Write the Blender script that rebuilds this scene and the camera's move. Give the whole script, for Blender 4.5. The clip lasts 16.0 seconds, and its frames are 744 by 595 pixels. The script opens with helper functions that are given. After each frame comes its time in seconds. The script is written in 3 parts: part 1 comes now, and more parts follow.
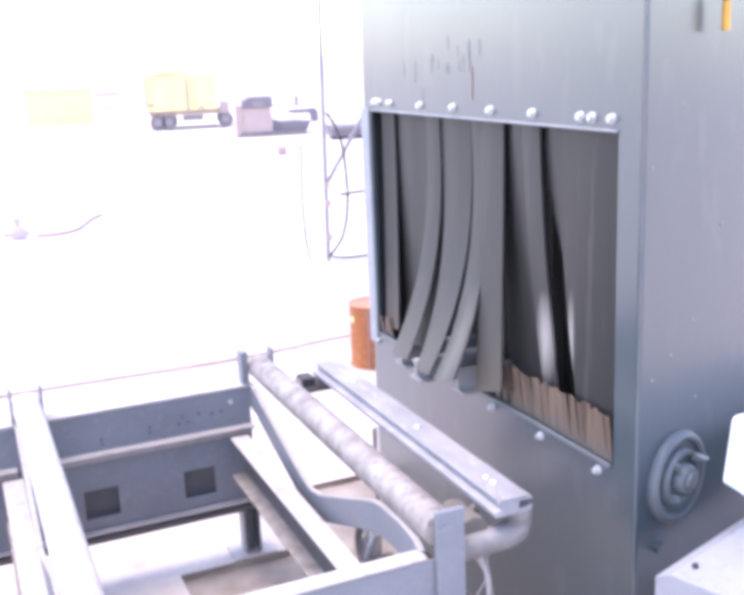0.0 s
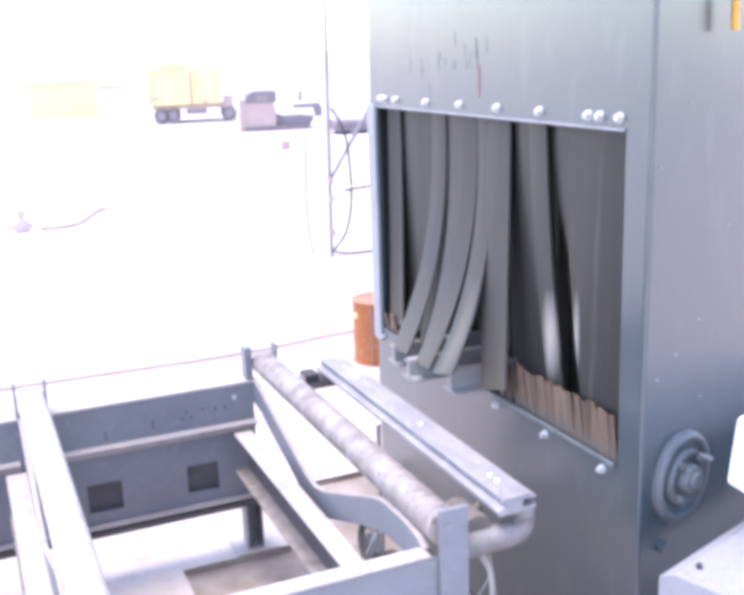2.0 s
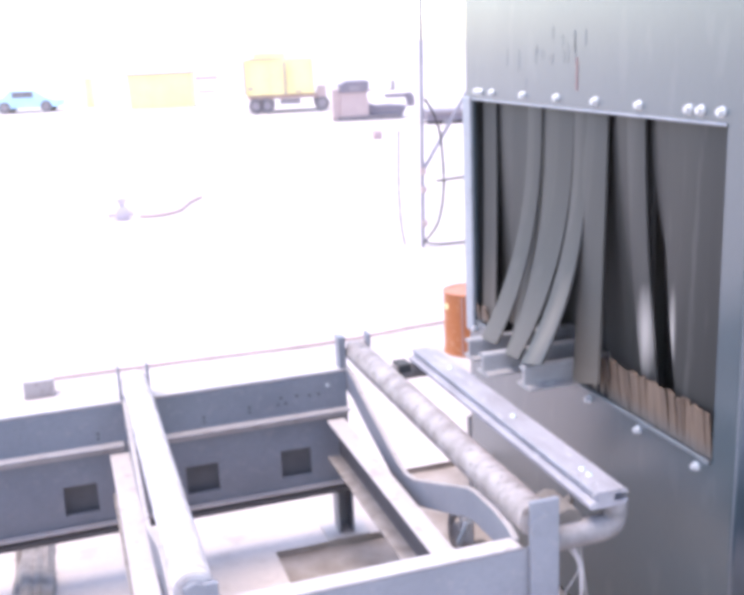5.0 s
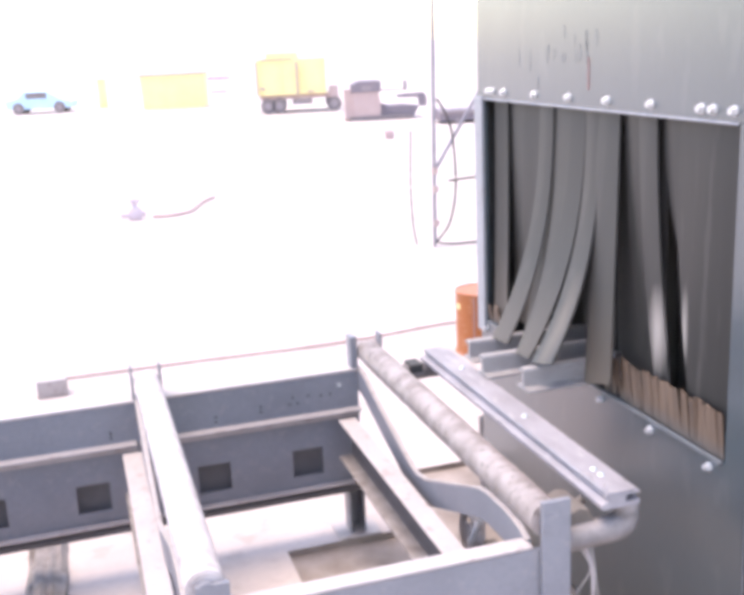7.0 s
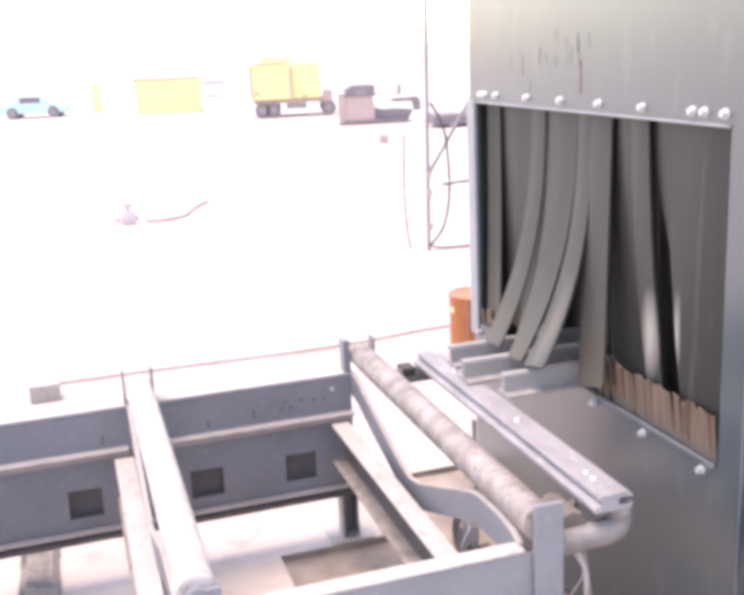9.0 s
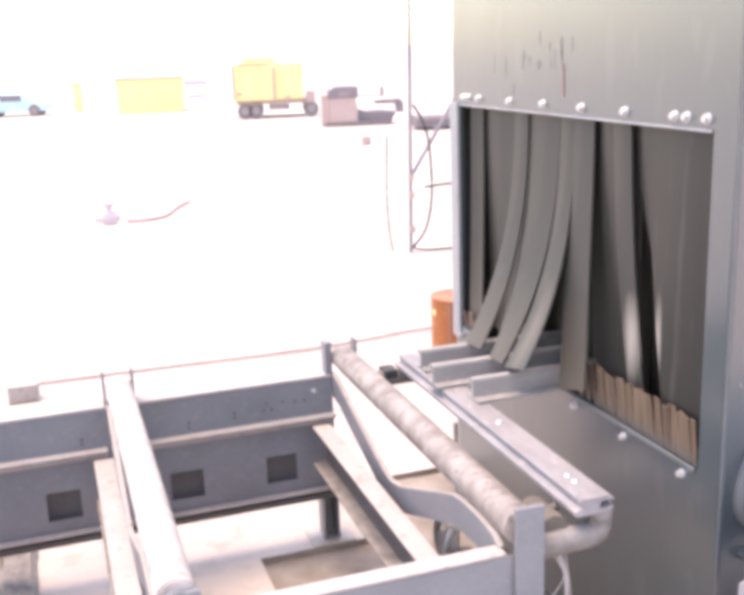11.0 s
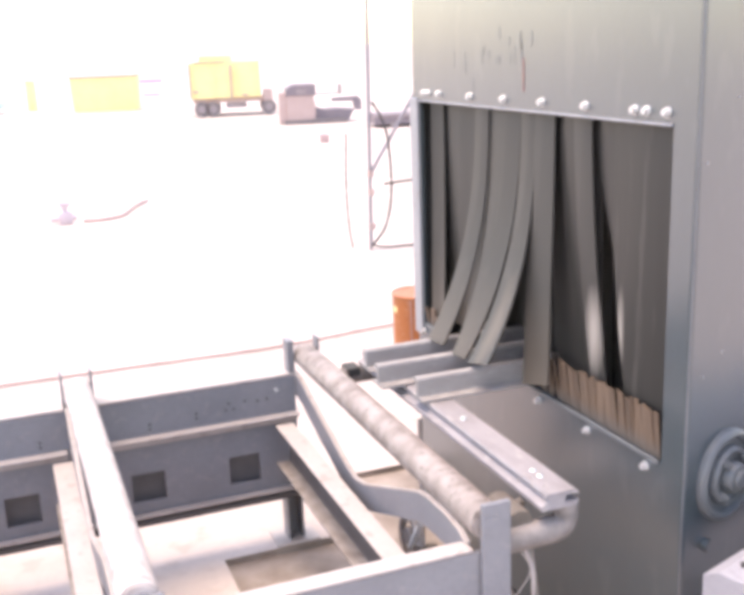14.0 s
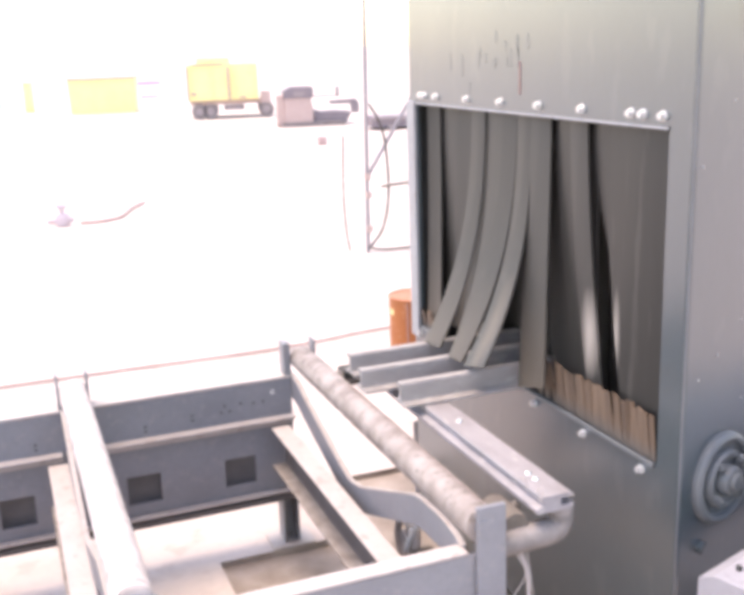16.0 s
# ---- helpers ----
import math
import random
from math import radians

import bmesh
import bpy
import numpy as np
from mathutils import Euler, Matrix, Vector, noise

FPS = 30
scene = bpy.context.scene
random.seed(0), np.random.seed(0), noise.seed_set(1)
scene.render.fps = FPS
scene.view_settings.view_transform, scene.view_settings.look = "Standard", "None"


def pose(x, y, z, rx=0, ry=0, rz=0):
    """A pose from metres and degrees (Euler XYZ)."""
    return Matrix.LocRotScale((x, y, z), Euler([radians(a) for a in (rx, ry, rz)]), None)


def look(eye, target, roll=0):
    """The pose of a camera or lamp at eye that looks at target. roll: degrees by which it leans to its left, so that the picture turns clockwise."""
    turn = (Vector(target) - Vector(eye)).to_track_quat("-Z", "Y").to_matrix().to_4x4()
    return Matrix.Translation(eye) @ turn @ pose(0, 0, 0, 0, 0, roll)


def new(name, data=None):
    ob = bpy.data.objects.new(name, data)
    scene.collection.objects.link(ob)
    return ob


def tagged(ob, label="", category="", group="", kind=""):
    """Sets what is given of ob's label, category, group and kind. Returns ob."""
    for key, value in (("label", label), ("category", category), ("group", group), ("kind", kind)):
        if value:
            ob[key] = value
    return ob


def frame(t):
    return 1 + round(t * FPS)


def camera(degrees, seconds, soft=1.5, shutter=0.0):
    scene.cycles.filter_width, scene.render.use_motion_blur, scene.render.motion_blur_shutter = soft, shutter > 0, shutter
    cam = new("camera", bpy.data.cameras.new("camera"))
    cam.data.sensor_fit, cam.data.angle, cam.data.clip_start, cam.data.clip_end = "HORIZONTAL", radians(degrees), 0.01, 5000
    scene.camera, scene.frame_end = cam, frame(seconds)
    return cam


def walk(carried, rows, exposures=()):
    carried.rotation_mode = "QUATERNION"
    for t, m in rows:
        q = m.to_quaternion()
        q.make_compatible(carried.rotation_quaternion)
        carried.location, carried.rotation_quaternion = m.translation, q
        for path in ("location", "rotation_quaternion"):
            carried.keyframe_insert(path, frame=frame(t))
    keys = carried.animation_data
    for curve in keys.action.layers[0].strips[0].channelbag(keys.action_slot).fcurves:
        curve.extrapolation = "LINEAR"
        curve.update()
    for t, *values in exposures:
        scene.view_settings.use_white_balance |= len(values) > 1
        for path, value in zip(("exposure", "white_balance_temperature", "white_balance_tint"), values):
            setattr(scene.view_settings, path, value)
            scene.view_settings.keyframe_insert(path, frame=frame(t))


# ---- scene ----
cam = camera(41.47, 16.0, soft=5.0)
EYE = 1.55
# seconds, place, heading to the right of +y, tilt down, lean
PATH = [
    (0.0, 0.0191, -0.0019, -0.0070, 23.040, 14.009, 2.526),
    (0.5, 0.0167, -0.0002, -0.0055, 23.045, 14.146, 2.306),
    (1.0, 0.0143, 0.0013, -0.0053, 22.982, 14.176, 2.307),
    (1.5, 0.0125, 0.0033, -0.0032, 22.851, 14.178, 2.129),
    (2.0, 0.0136, 0.0033, -0.0031, 22.904, 14.278, 2.079),
    (2.5, 0.0149, 0.0051, -0.0043, 23.015, 14.366, 2.165),
    (3.0, 0.0124, 0.0048, -0.0034, 22.344, 14.024, 2.216),
    (3.5, 0.0082, 0.0018, 0.0001, 20.337, 14.652, 2.550),
    (4.0, 0.0031, -0.0097, 0.0030, 19.450, 14.503, 2.590),
    (4.5, -0.0034, -0.0152, 0.0062, 18.910, 14.411, 2.328),
    (5.0, -0.0093, -0.0228, 0.0097, 17.530, 14.662, 2.518),
    (7.5, -0.0067, -0.0247, 0.0101, 16.783, 14.586, 2.731),
    (8.0, -0.0043, -0.0214, 0.0081, 16.918, 14.435, 2.739),
    (8.5, -0.0000, -0.0224, 0.0044, 17.023, 14.404, 2.992),
    (9.0, -0.0004, -0.0214, 0.0072, 17.124, 14.412, 2.772),
    (11.5, 0.0006, -0.0110, 0.0058, 18.712, 14.306, 2.139),
    (12.0, 0.0040, -0.0071, 0.0001, 19.330, 14.148, 2.408),
    (12.5, 0.0039, -0.0082, 0.0003, 19.320, 13.984, 2.429),
    (13.0, 0.0046, -0.0029, -0.0085, 20.084, 14.108, 3.387),
    (13.5, 0.0009, -0.0017, -0.0045, 20.595, 14.409, 2.775),
    (14.0, -0.0009, 0.0010, 0.0009, 20.629, 14.576, 2.249),
    (14.5, -0.0005, -0.0013, 0.0006, 20.695, 14.683, 2.021),
    (15.0, 0.0001, 0.0004, 0.0001, 20.680, 14.710, 2.046),
    (15.5, 0.0015, 0.0018, 0.0009, 20.733, 14.670, 2.069),
    (16.0, 0.0020, 0.0003, 0.0008, 20.799, 14.435, 2.085),
]


def path_pose(x, y, z, heading, tilt, lean):
    eye = Vector((x, y, z + EYE))
    h, p = radians(heading), radians(tilt)
    ahead = Vector((math.sin(h) * math.cos(p), math.cos(h) * math.cos(p), -math.sin(p)))
    return look(eye, eye + ahead, -lean)


walk(cam, [(r[0], path_pose(*r[1:])) for r in PATH],
     exposures=[(0.0, 2.34, 6600, 20), (3.0, 2.34, 6550, 18), (5.0, 2.26, 6700, 18), (7.5, 2.19, 7600, 20), (9.0, 2.20, 8000, 20), (12.0, 2.21, 8450, 20), (16.0, 2.22, 8350, 19)])

# ---- light ----
SUN_EL, SUN_AZ = 77.0, -60.0      # azimuth clockwise from +y
world = bpy.data.worlds.new("world")
scene.world = world
world.use_nodes = True
wn = world.node_tree.nodes
sky = wn.new("ShaderNodeTexSky")
sky.sky_type = "NISHITA"
sky.sun_disc = False
sky.ozone_density = 0.6
sky.sun_elevation, sky.sun_rotation = radians(SUN_EL), radians(SUN_AZ)
wn["Background"].inputs["Strength"].default_value = 0.15
world.node_tree.links.new(sky.outputs[0], wn["Background"].inputs["Color"])
sun_data = bpy.data.lights.new("sun", "SUN")
sun_data.energy, sun_data.angle, sun_data.color = 0.8, radians(35), (1.0, 0.94, 0.86)
sun = new("sun", sun_data)
a, e = radians(SUN_AZ), radians(SUN_EL)
to_sun = Vector((math.sin(a) * math.cos(e), math.cos(a) * math.cos(e), math.sin(e)))
sun.matrix_world = look(to_sun * 40, (0, 0, 0))


# ---- materials ----
def material(name, color, rough=0.5, metal=0.0, second=None, scale=4.0, amount=0.5, grain=60.0, bump=0.15,
             spots=None, spot_scale=25.0, spot_amount=0.0, stretch=(1, 1, 1), coat=0.0, coat_rough=0.25, coat_ior=1.5, island=0.0, tip=None, patch=None):
    """Two scales of tone (stains and grain), spots of wear, and fine relief, in metres."""
    m = bpy.data.materials.new(name)
    m.use_nodes = True
    n, l = m.node_tree.nodes, m.node_tree.links
    b = n["Principled BSDF"]
    co = n.new("ShaderNodeTexCoord")
    mp = n.new("ShaderNodeMapping")
    mp.inputs["Scale"].default_value = stretch
    l.new(co.outputs["Object"], mp.inputs["Vector"])

    def tex(s, detail=4.0):
        t = n.new("ShaderNodeTexNoise")
        t.inputs["Scale"].default_value, t.inputs["Detail"].default_value = s, detail
        l.new(mp.outputs[0], t.inputs["Vector"])
        return t

    def ramp(src, lo, hi):
        r = n.new("ShaderNodeMapRange")
        r.inputs["From Min"].default_value, r.inputs["From Max"].default_value = lo, hi
        l.new(src, r.inputs["Value"])
        return r.outputs[0]

    def mix(fac, c1, c2):
        x = n.new("ShaderNodeMix")
        x.data_type = "RGBA"
        for sock, v in ((x.inputs[0], fac), (x.inputs[6], c1), (x.inputs[7], c2)):
            if hasattr(v, "links"):
                l.new(v, sock)
            else:
                sock.default_value = v if not isinstance(v, tuple) else (*v[:3], 1)
        return x.outputs[2]

    def scaled(fac, k):
        x = n.new("ShaderNodeMath")
        x.operation = "MULTIPLY"
        x.inputs[1].default_value = k
        l.new(fac, x.inputs[0])
        return x.outputs[0]

    second = second or tuple(c * 0.65 for c in color)
    big, fine = tex(scale), tex(grain, 3.0)
    col = mix(scaled(ramp(big.outputs["Fac"], 0.35, 0.7), amount), color, second)
    dark = tuple(c * 0.75 for c in color)
    col = mix(scaled(ramp(fine.outputs["Fac"], 0.45, 0.75), 0.35), col, dark)
    if spots:
        sp = tex(spot_scale, 6.0)
        col = mix(scaled(ramp(sp.outputs["Fac"], 0.58, 0.66), spot_amount), col, spots)
    if island:
        g = n.new("ShaderNodeObjectInfo")
        col = mix(scaled(g.outputs["Random"], island), col, dark)
    if tip:
        sep = n.new("ShaderNodeSeparateXYZ")
        l.new(co.outputs["Generated"], sep.inputs[0])
        add = n.new("ShaderNodeMath")
        add.operation = "MULTIPLY_ADD"
        l.new(big.outputs["Fac"], add.inputs[0])
        add.inputs[1].default_value = 0.22
        l.new(sep.outputs["Z"], add.inputs[2])
        col = mix(scaled(ramp(add.outputs[0], 0.48, 0.14), 0.9), col, tip)
    if patch:
        # a pale patch, for painted sheen and for scuffs: its centre, half sizes and colour
        cy, cz, ry, rz, pale = patch
        pm = n.new("ShaderNodeMapping")
        pm.vector_type = "POINT"
        pm.inputs["Location"].default_value = (0, -cy / ry, -cz / rz)
        pm.inputs["Scale"].default_value = (0, 1 / ry, 1 / rz)
        l.new(co.outputs["Generated"], pm.inputs["Vector"])
        ln = n.new("ShaderNodeVectorMath")
        ln.operation = "LENGTH"
        l.new(pm.outputs[0], ln.inputs[0])
        wob = n.new("ShaderNodeMath")
        wob.operation = "MULTIPLY_ADD"
        l.new(fine.outputs["Fac"], wob.inputs[0])
        wob.inputs[1].default_value = 0.5
        l.new(ln.outputs["Value"], wob.inputs[2])
        col = mix(ramp(wob.outputs[0], 1.3, 0.5), col, pale)
    l.new(col, b.inputs["Base Color"])
    b.inputs["Metallic"].default_value = metal
    rr = n.new("ShaderNodeMapRange")
    rr.inputs["To Min"].default_value, rr.inputs["To Max"].default_value = max(0.03, rough - 0.1), min(1, rough + 0.12)
    l.new(big.outputs["Fac"], rr.inputs["Value"])
    l.new(rr.outputs[0], b.inputs["Roughness"])
    b.inputs["Coat Weight"].default_value, b.inputs["Coat Roughness"].default_value = coat, coat_rough
    b.inputs["Coat IOR"].default_value = coat_ior
    if bump:
        bp = n.new("ShaderNodeBump")
        bp.inputs["Strength"].default_value, bp.inputs["Distance"].default_value = bump, 0.004
        l.new(fine.outputs["Fac"], bp.inputs["Height"])
        l.new(bp.outputs[0], b.inputs["Normal"])
    return m


PAINT = material("blue_grey_paint", (0.046, 0.066, 0.077), 0.34, second=(0.035, 0.050, 0.058), scale=2.5, amount=0.7, grain=90, bump=0.05,
                 spots=(0.15, 0.17, 0.18), spot_scale=16, spot_amount=0.10, stretch=(1, 1, 0.35), coat=1.0, coat_rough=0.23, coat_ior=1.85)
FRAME_PAINT = material("conveyor_paint", (0.222, 0.222, 0.240), 0.45, second=(0.170, 0.170, 0.186), scale=5, amount=0.7, grain=80, bump=0.08,
                       spots=(0.32, 0.29, 0.28), spot_scale=45, spot_amount=0.25)
DUSTY = material("dusty_steel", (0.44, 0.39, 0.37), 0.6, second=(0.33, 0.28, 0.26), scale=7, grain=70, bump=0.15,
                 spots=(0.24, 0.18, 0.15), spot_scale=30, spot_amount=0.35)
ROLLER = material("worn_roller_steel", (0.34, 0.290, 0.270), 0.55, second=(0.185, 0.148, 0.131), scale=22, amount=1.0, grain=160, bump=0.4,
                  spots=(0.13, 0.104, 0.090), spot_scale=62, spot_amount=0.75, stretch=(0.8, 1.0, 0.8))
# dusty roller steel, paled: flare on the left rollers is painted in
PALE_ROLLER = material("dusty_roller_flare", (0.56, 0.505, 0.492), 0.6, second=(0.36, 0.305, 0.288), scale=14, amount=0.9, grain=110, bump=0.2,
                       spots=(0.27, 0.215, 0.20), spot_scale=24, spot_amount=0.6)
RAIL = material("rail_steel", (0.32, 0.297, 0.310), 0.58, second=(0.21, 0.192, 0.195), scale=16, amount=0.9, grain=60, bump=0.3,
                spots=(0.44, 0.40, 0.39), spot_scale=38, spot_amount=0.4, stretch=(1, 0.4, 1))
FLANGE = material("dirty_flange", (0.30, 0.265, 0.245), 0.65, second=(0.19, 0.16, 0.145), scale=20, amount=1.0, grain=90, bump=0.3)
PIPE = material("dirty_pipe", (0.26, 0.230, 0.222), 0.65, second=(0.16, 0.138, 0.130), scale=20, amount=1.0, grain=90, bump=0.4,
                spots=(0.14, 0.115, 0.10), spot_scale=35, spot_amount=0.5)
# dark plates, also the painted shade on cross webs and far bottom flange
WINDOW = material("dark_plate_and_shade", (0.118, 0.108, 0.106), 0.7, second=(0.08, 0.073, 0.070), scale=12)
BAR = material("blasted_steel", (0.37, 0.345, 0.338), 0.6, metal=0.1, second=(0.26, 0.236, 0.228), scale=18, amount=0.8, grain=140, bump=0.3,
               spots=(0.50, 0.47, 0.46), spot_scale=50, spot_amount=0.4, stretch=(0.4, 1, 1))
RUBBER = material("dusty_rubber", (0.049, 0.0455, 0.041), 0.52, second=(0.033, 0.030, 0.028), scale=6, amount=0.8, grain=70, bump=0.12,
                  spots=(0.078, 0.072, 0.065), spot_scale=34, spot_amount=0.45, stretch=(1, 1, 0.09), island=0.5, tip=(0.085, 0.068, 0.054))
DARK_RUBBER = material("dark_rubber", (0.036, 0.034, 0.032), 0.34, second=(0.024, 0.023, 0.021), scale=6, amount=0.8, grain=70, bump=0.12,
                       spots=(0.056, 0.052, 0.048), spot_scale=30, spot_amount=0.4, stretch=(1, 1, 0.07), island=0.3)
def pale_patch_rubber(name, *patch, tone=1.0):
    return material(name, (0.050 * tone, 0.046 * tone, 0.042 * tone), 0.48, second=(0.032 * tone, 0.029 * tone, 0.027 * tone), scale=6, amount=0.8, grain=70, bump=0.12,
                    spots=(0.075, 0.069, 0.062), spot_scale=34, spot_amount=0.4, stretch=(1, 1, 0.09), patch=patch)


# the first two patches paint the rubber's sheen, the third is a tan scuff
SHEEN_A = pale_patch_rubber("rubber_foot_sheen", 0.40, 0.23, 0.26, 0.17, (0.34, 0.30, 0.27))
SHEEN_B = pale_patch_rubber("rubber_edge_sheen", 0.765, 0.25, 0.065, 0.18, (0.33, 0.295, 0.265), tone=0.5)
SCUFF_C = pale_patch_rubber("scuffed_rubber_tip", 0.40, 0.14, 0.34, 0.24, (0.115, 0.094, 0.076))
BACK_RUBBER = material("back_rubber", (0.085, 0.079, 0.072), 0.7, second=(0.055, 0.051, 0.047), scale=6, grain=70, bump=0.12, stretch=(1, 1, 0.3), island=0.5)
BRUSH = material("frayed_strip", (0.21, 0.138, 0.095), 0.55, tip=(0.125, 0.108, 0.098), second=(0.06, 0.045, 0.038), scale=13, amount=1.0, grain=60, bump=0.3, stretch=(1, 8, 0.35), island=0.9)
BOX_PAINT = material("box_paint", (0.33, 0.316, 0.338), 0.5, second=(0.28, 0.266, 0.283), scale=6, amount=0.8, grain=80, bump=0.08, spots=(0.12, 0.11, 0.10), spot_scale=30, spot_amount=0.25)
HUB = material("hub_paint", (0.135, 0.145, 0.155), 0.42, second=(0.105, 0.112, 0.12), scale=12, amount=0.8, grain=80, bump=0.1)
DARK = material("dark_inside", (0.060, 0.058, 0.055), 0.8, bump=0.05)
BOLT = material("zinc_bolt", (0.68, 0.68, 0.68), 0.25, metal=0.5, bump=0.0, amount=0.1)
CONCRETE = material("pale_concrete", (0.50, 0.425, 0.392), 0.85, second=(0.40, 0.335, 0.305), scale=2.6, amount=1.0, grain=40, bump=0.35,
                    spots=(0.34, 0.28, 0.245), spot_scale=7, spot_amount=0.5)
PIT = material("dirty_pit", (0.34, 0.278, 0.24), 0.9, second=(0.19, 0.15, 0.125), scale=9, amount=0.9, grain=60, bump=0.5,
               spots=(0.36, 0.32, 0.28), spot_scale=12, spot_amount=0.5)
ORANGE = material("orange_paint", (0.40, 0.125, 0.035), 0.42, second=(0.34, 0.10, 0.03), scale=9, spots=(0.6, 0.4, 0.28), spot_scale=40, spot_amount=0.25)
REDLINE = material("faded_red", (0.27, 0.12, 0.11), 0.6, second=(0.34, 0.18, 0.16), scale=8, amount=0.8)
# far vehicle colours, lightened: veiling glare is painted into them
YELLOW = material("yellow_paint_glare", (0.84, 0.72, 0.36), 0.5, second=(0.80, 0.65, 0.29), scale=1.2, grain=20)
BROWN = material("brown_paint_glare", (0.47, 0.34, 0.31), 0.6, second=(0.54, 0.41, 0.38), scale=2, grain=20)
BLACK = material("tyre_glare", (0.24, 0.20, 0.195), 0.8)
RUST = material("rusty_iron", (0.12, 0.098, 0.082), 0.75, second=(0.19, 0.16, 0.135), scale=18, amount=0.9, grain=90, bump=0.4)
SMUDGE = material("grease_smudge", (0.038, 0.056, 0.076), 0.35, scale=20, coat=1.0, coat_rough=0.25, coat_ior=1.82)
# vehicle greys and blue, raised for the same painted glare
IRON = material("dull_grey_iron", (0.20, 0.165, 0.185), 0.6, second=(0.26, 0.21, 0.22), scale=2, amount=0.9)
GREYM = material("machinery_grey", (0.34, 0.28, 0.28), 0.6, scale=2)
BLUE = material("blue_paint_glare", (0.50, 0.72, 0.86), 0.5, scale=2)
LILAC = material("pale_grey_paint", (0.33, 0.33, 0.345), 0.45, second=(0.27, 0.27, 0.28), scale=5, bump=0.05, spots=(0.20, 0.18, 0.17), spot_scale=30, spot_amount=0.25)
WHITE = material("white_sheet", (0.85, 0.85, 0.85), 0.5, amount=0.1, bump=0.02)
GALV = material("galvanised_pole", (0.30, 0.27, 0.29), 0.5, metal=0.2, scale=6)
CABLE = material("dark_cable", (0.07, 0.055, 0.05), 0.6)
SACK = material("dusty_cloth", (0.27, 0.235, 0.22), 0.9, second=(0.17, 0.145, 0.13), scale=25, amount=0.9, grain=120, bump=0.5)
# violet of the far barrier, paled by painted glare
VIOLET = material("violet_paint_glare", (0.56, 0.40, 0.62), 0.6)
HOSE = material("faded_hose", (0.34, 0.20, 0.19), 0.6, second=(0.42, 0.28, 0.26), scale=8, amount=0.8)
VALVE = material("pale_grey_iron", (0.60, 0.50, 0.53), 0.6)
PINK = material("pale_red_iron", (0.52, 0.36, 0.34), 0.6)


# ---- mesh helpers ----
def box(bm, x0, x1, y0, y1, z0, z1, bevel=0.0, turn=None):
    r = bmesh.ops.create_cube(bm, size=1.0)
    vs = r["verts"]
    m = Matrix.Translation(((x0 + x1) / 2, (y0 + y1) / 2, (z0 + z1) / 2)) @ Matrix.Diagonal((x1 - x0, y1 - y0, z1 - z0, 1))
    bmesh.ops.transform(bm, matrix=m, verts=vs)
    if bevel:
        es = list({ed for v in vs for ed in v.link_edges})
        bmesh.ops.bevel(bm, geom=es, offset=bevel, segments=2, affect="EDGES", profile=0.5)
    return bm


def rod(bm, p, q, r, r2=None, seg=20, caps=True):
    p, q = Vector(p), Vector(q)
    d = q - p
    m = Matrix.Translation((p + q) / 2) @ d.to_track_quat("Z", "Y").to_matrix().to_4x4()
    bmesh.ops.create_cone(bm, cap_ends=caps, segments=seg, radius1=r, radius2=r if r2 is None else r2, depth=d.length, matrix=m)
    return bm


def prism(bm, outline, p0, p1, ax_u, ax_v):
    """A closed outline (u, v) swept from p0 to p1."""
    rings = []
    for p in (Vector(p0), Vector(p1)):
        rings.append([bm.verts.new(p + Vector(ax_u) * u + Vector(ax_v) * v) for u, v in outline])
    k = len(outline)
    for i in range(k):
        bm.faces.new((rings[0][i], rings[0][(i + 1) % k], rings[1][(i + 1) % k], rings[1][i]))
    bm.faces.new(rings[0][::-1])
    bm.faces.new(rings[1])
    bmesh.ops.recalc_face_normals(bm, faces=bm.faces)
    return bm


def tube(bm, pts, r, seg=8):
    pts = [Vector(p) for p in pts]
    rings = []
    for i, p in enumerate(pts):
        d = (pts[min(i + 1, len(pts) - 1)] - pts[max(i - 1, 0)]).normalized()
        q = d.to_track_quat("Z", "Y").to_matrix()
        rings.append([bm.verts.new(p + q @ Vector((r * math.cos(k * math.tau / seg), r * math.sin(k * math.tau / seg), 0))) for k in range(seg)])
    for a_, b_ in zip(rings, rings[1:]):
        for k in range(seg):
            bm.faces.new((a_[k], a_[(k + 1) % seg], b_[(k + 1) % seg], b_[k]))
    bm.faces.new(rings[0][::-1])
    bm.faces.new(rings[-1])
    bmesh.ops.recalc_face_normals(bm, faces=bm.faces)
    return bm


def curve_points(ctrl, n=10):
    """A smooth line through the control points."""
    c = [Vector(p) for p in ctrl]
    c = [c[0] * 2 - c[1]] + c + [c[-1] * 2 - c[-2]]
    out = []
    for i in range(1, len(c) - 2):
        for k in range(n):
            t = k / n
            out.append(0.5 * (2 * c[i] + (c[i + 1] - c[i - 1]) * t + (2 * c[i - 1] - 5 * c[i] + 4 * c[i + 1] - c[i + 2]) * t * t
                              + (3 * c[i] - c[i - 1] - 3 * c[i + 1] + c[i + 2]) * t ** 3))
    return out + [c[-2]]


def thing(name, at, label, category, group=""):
    ob = new(name)
    ob.location = at
    return tagged(ob, label, category, group)


def base_of(ob):
    p = Vector((0, 0, 0))
    while ob:
        p += ob.location
        ob = ob.parent
    return p


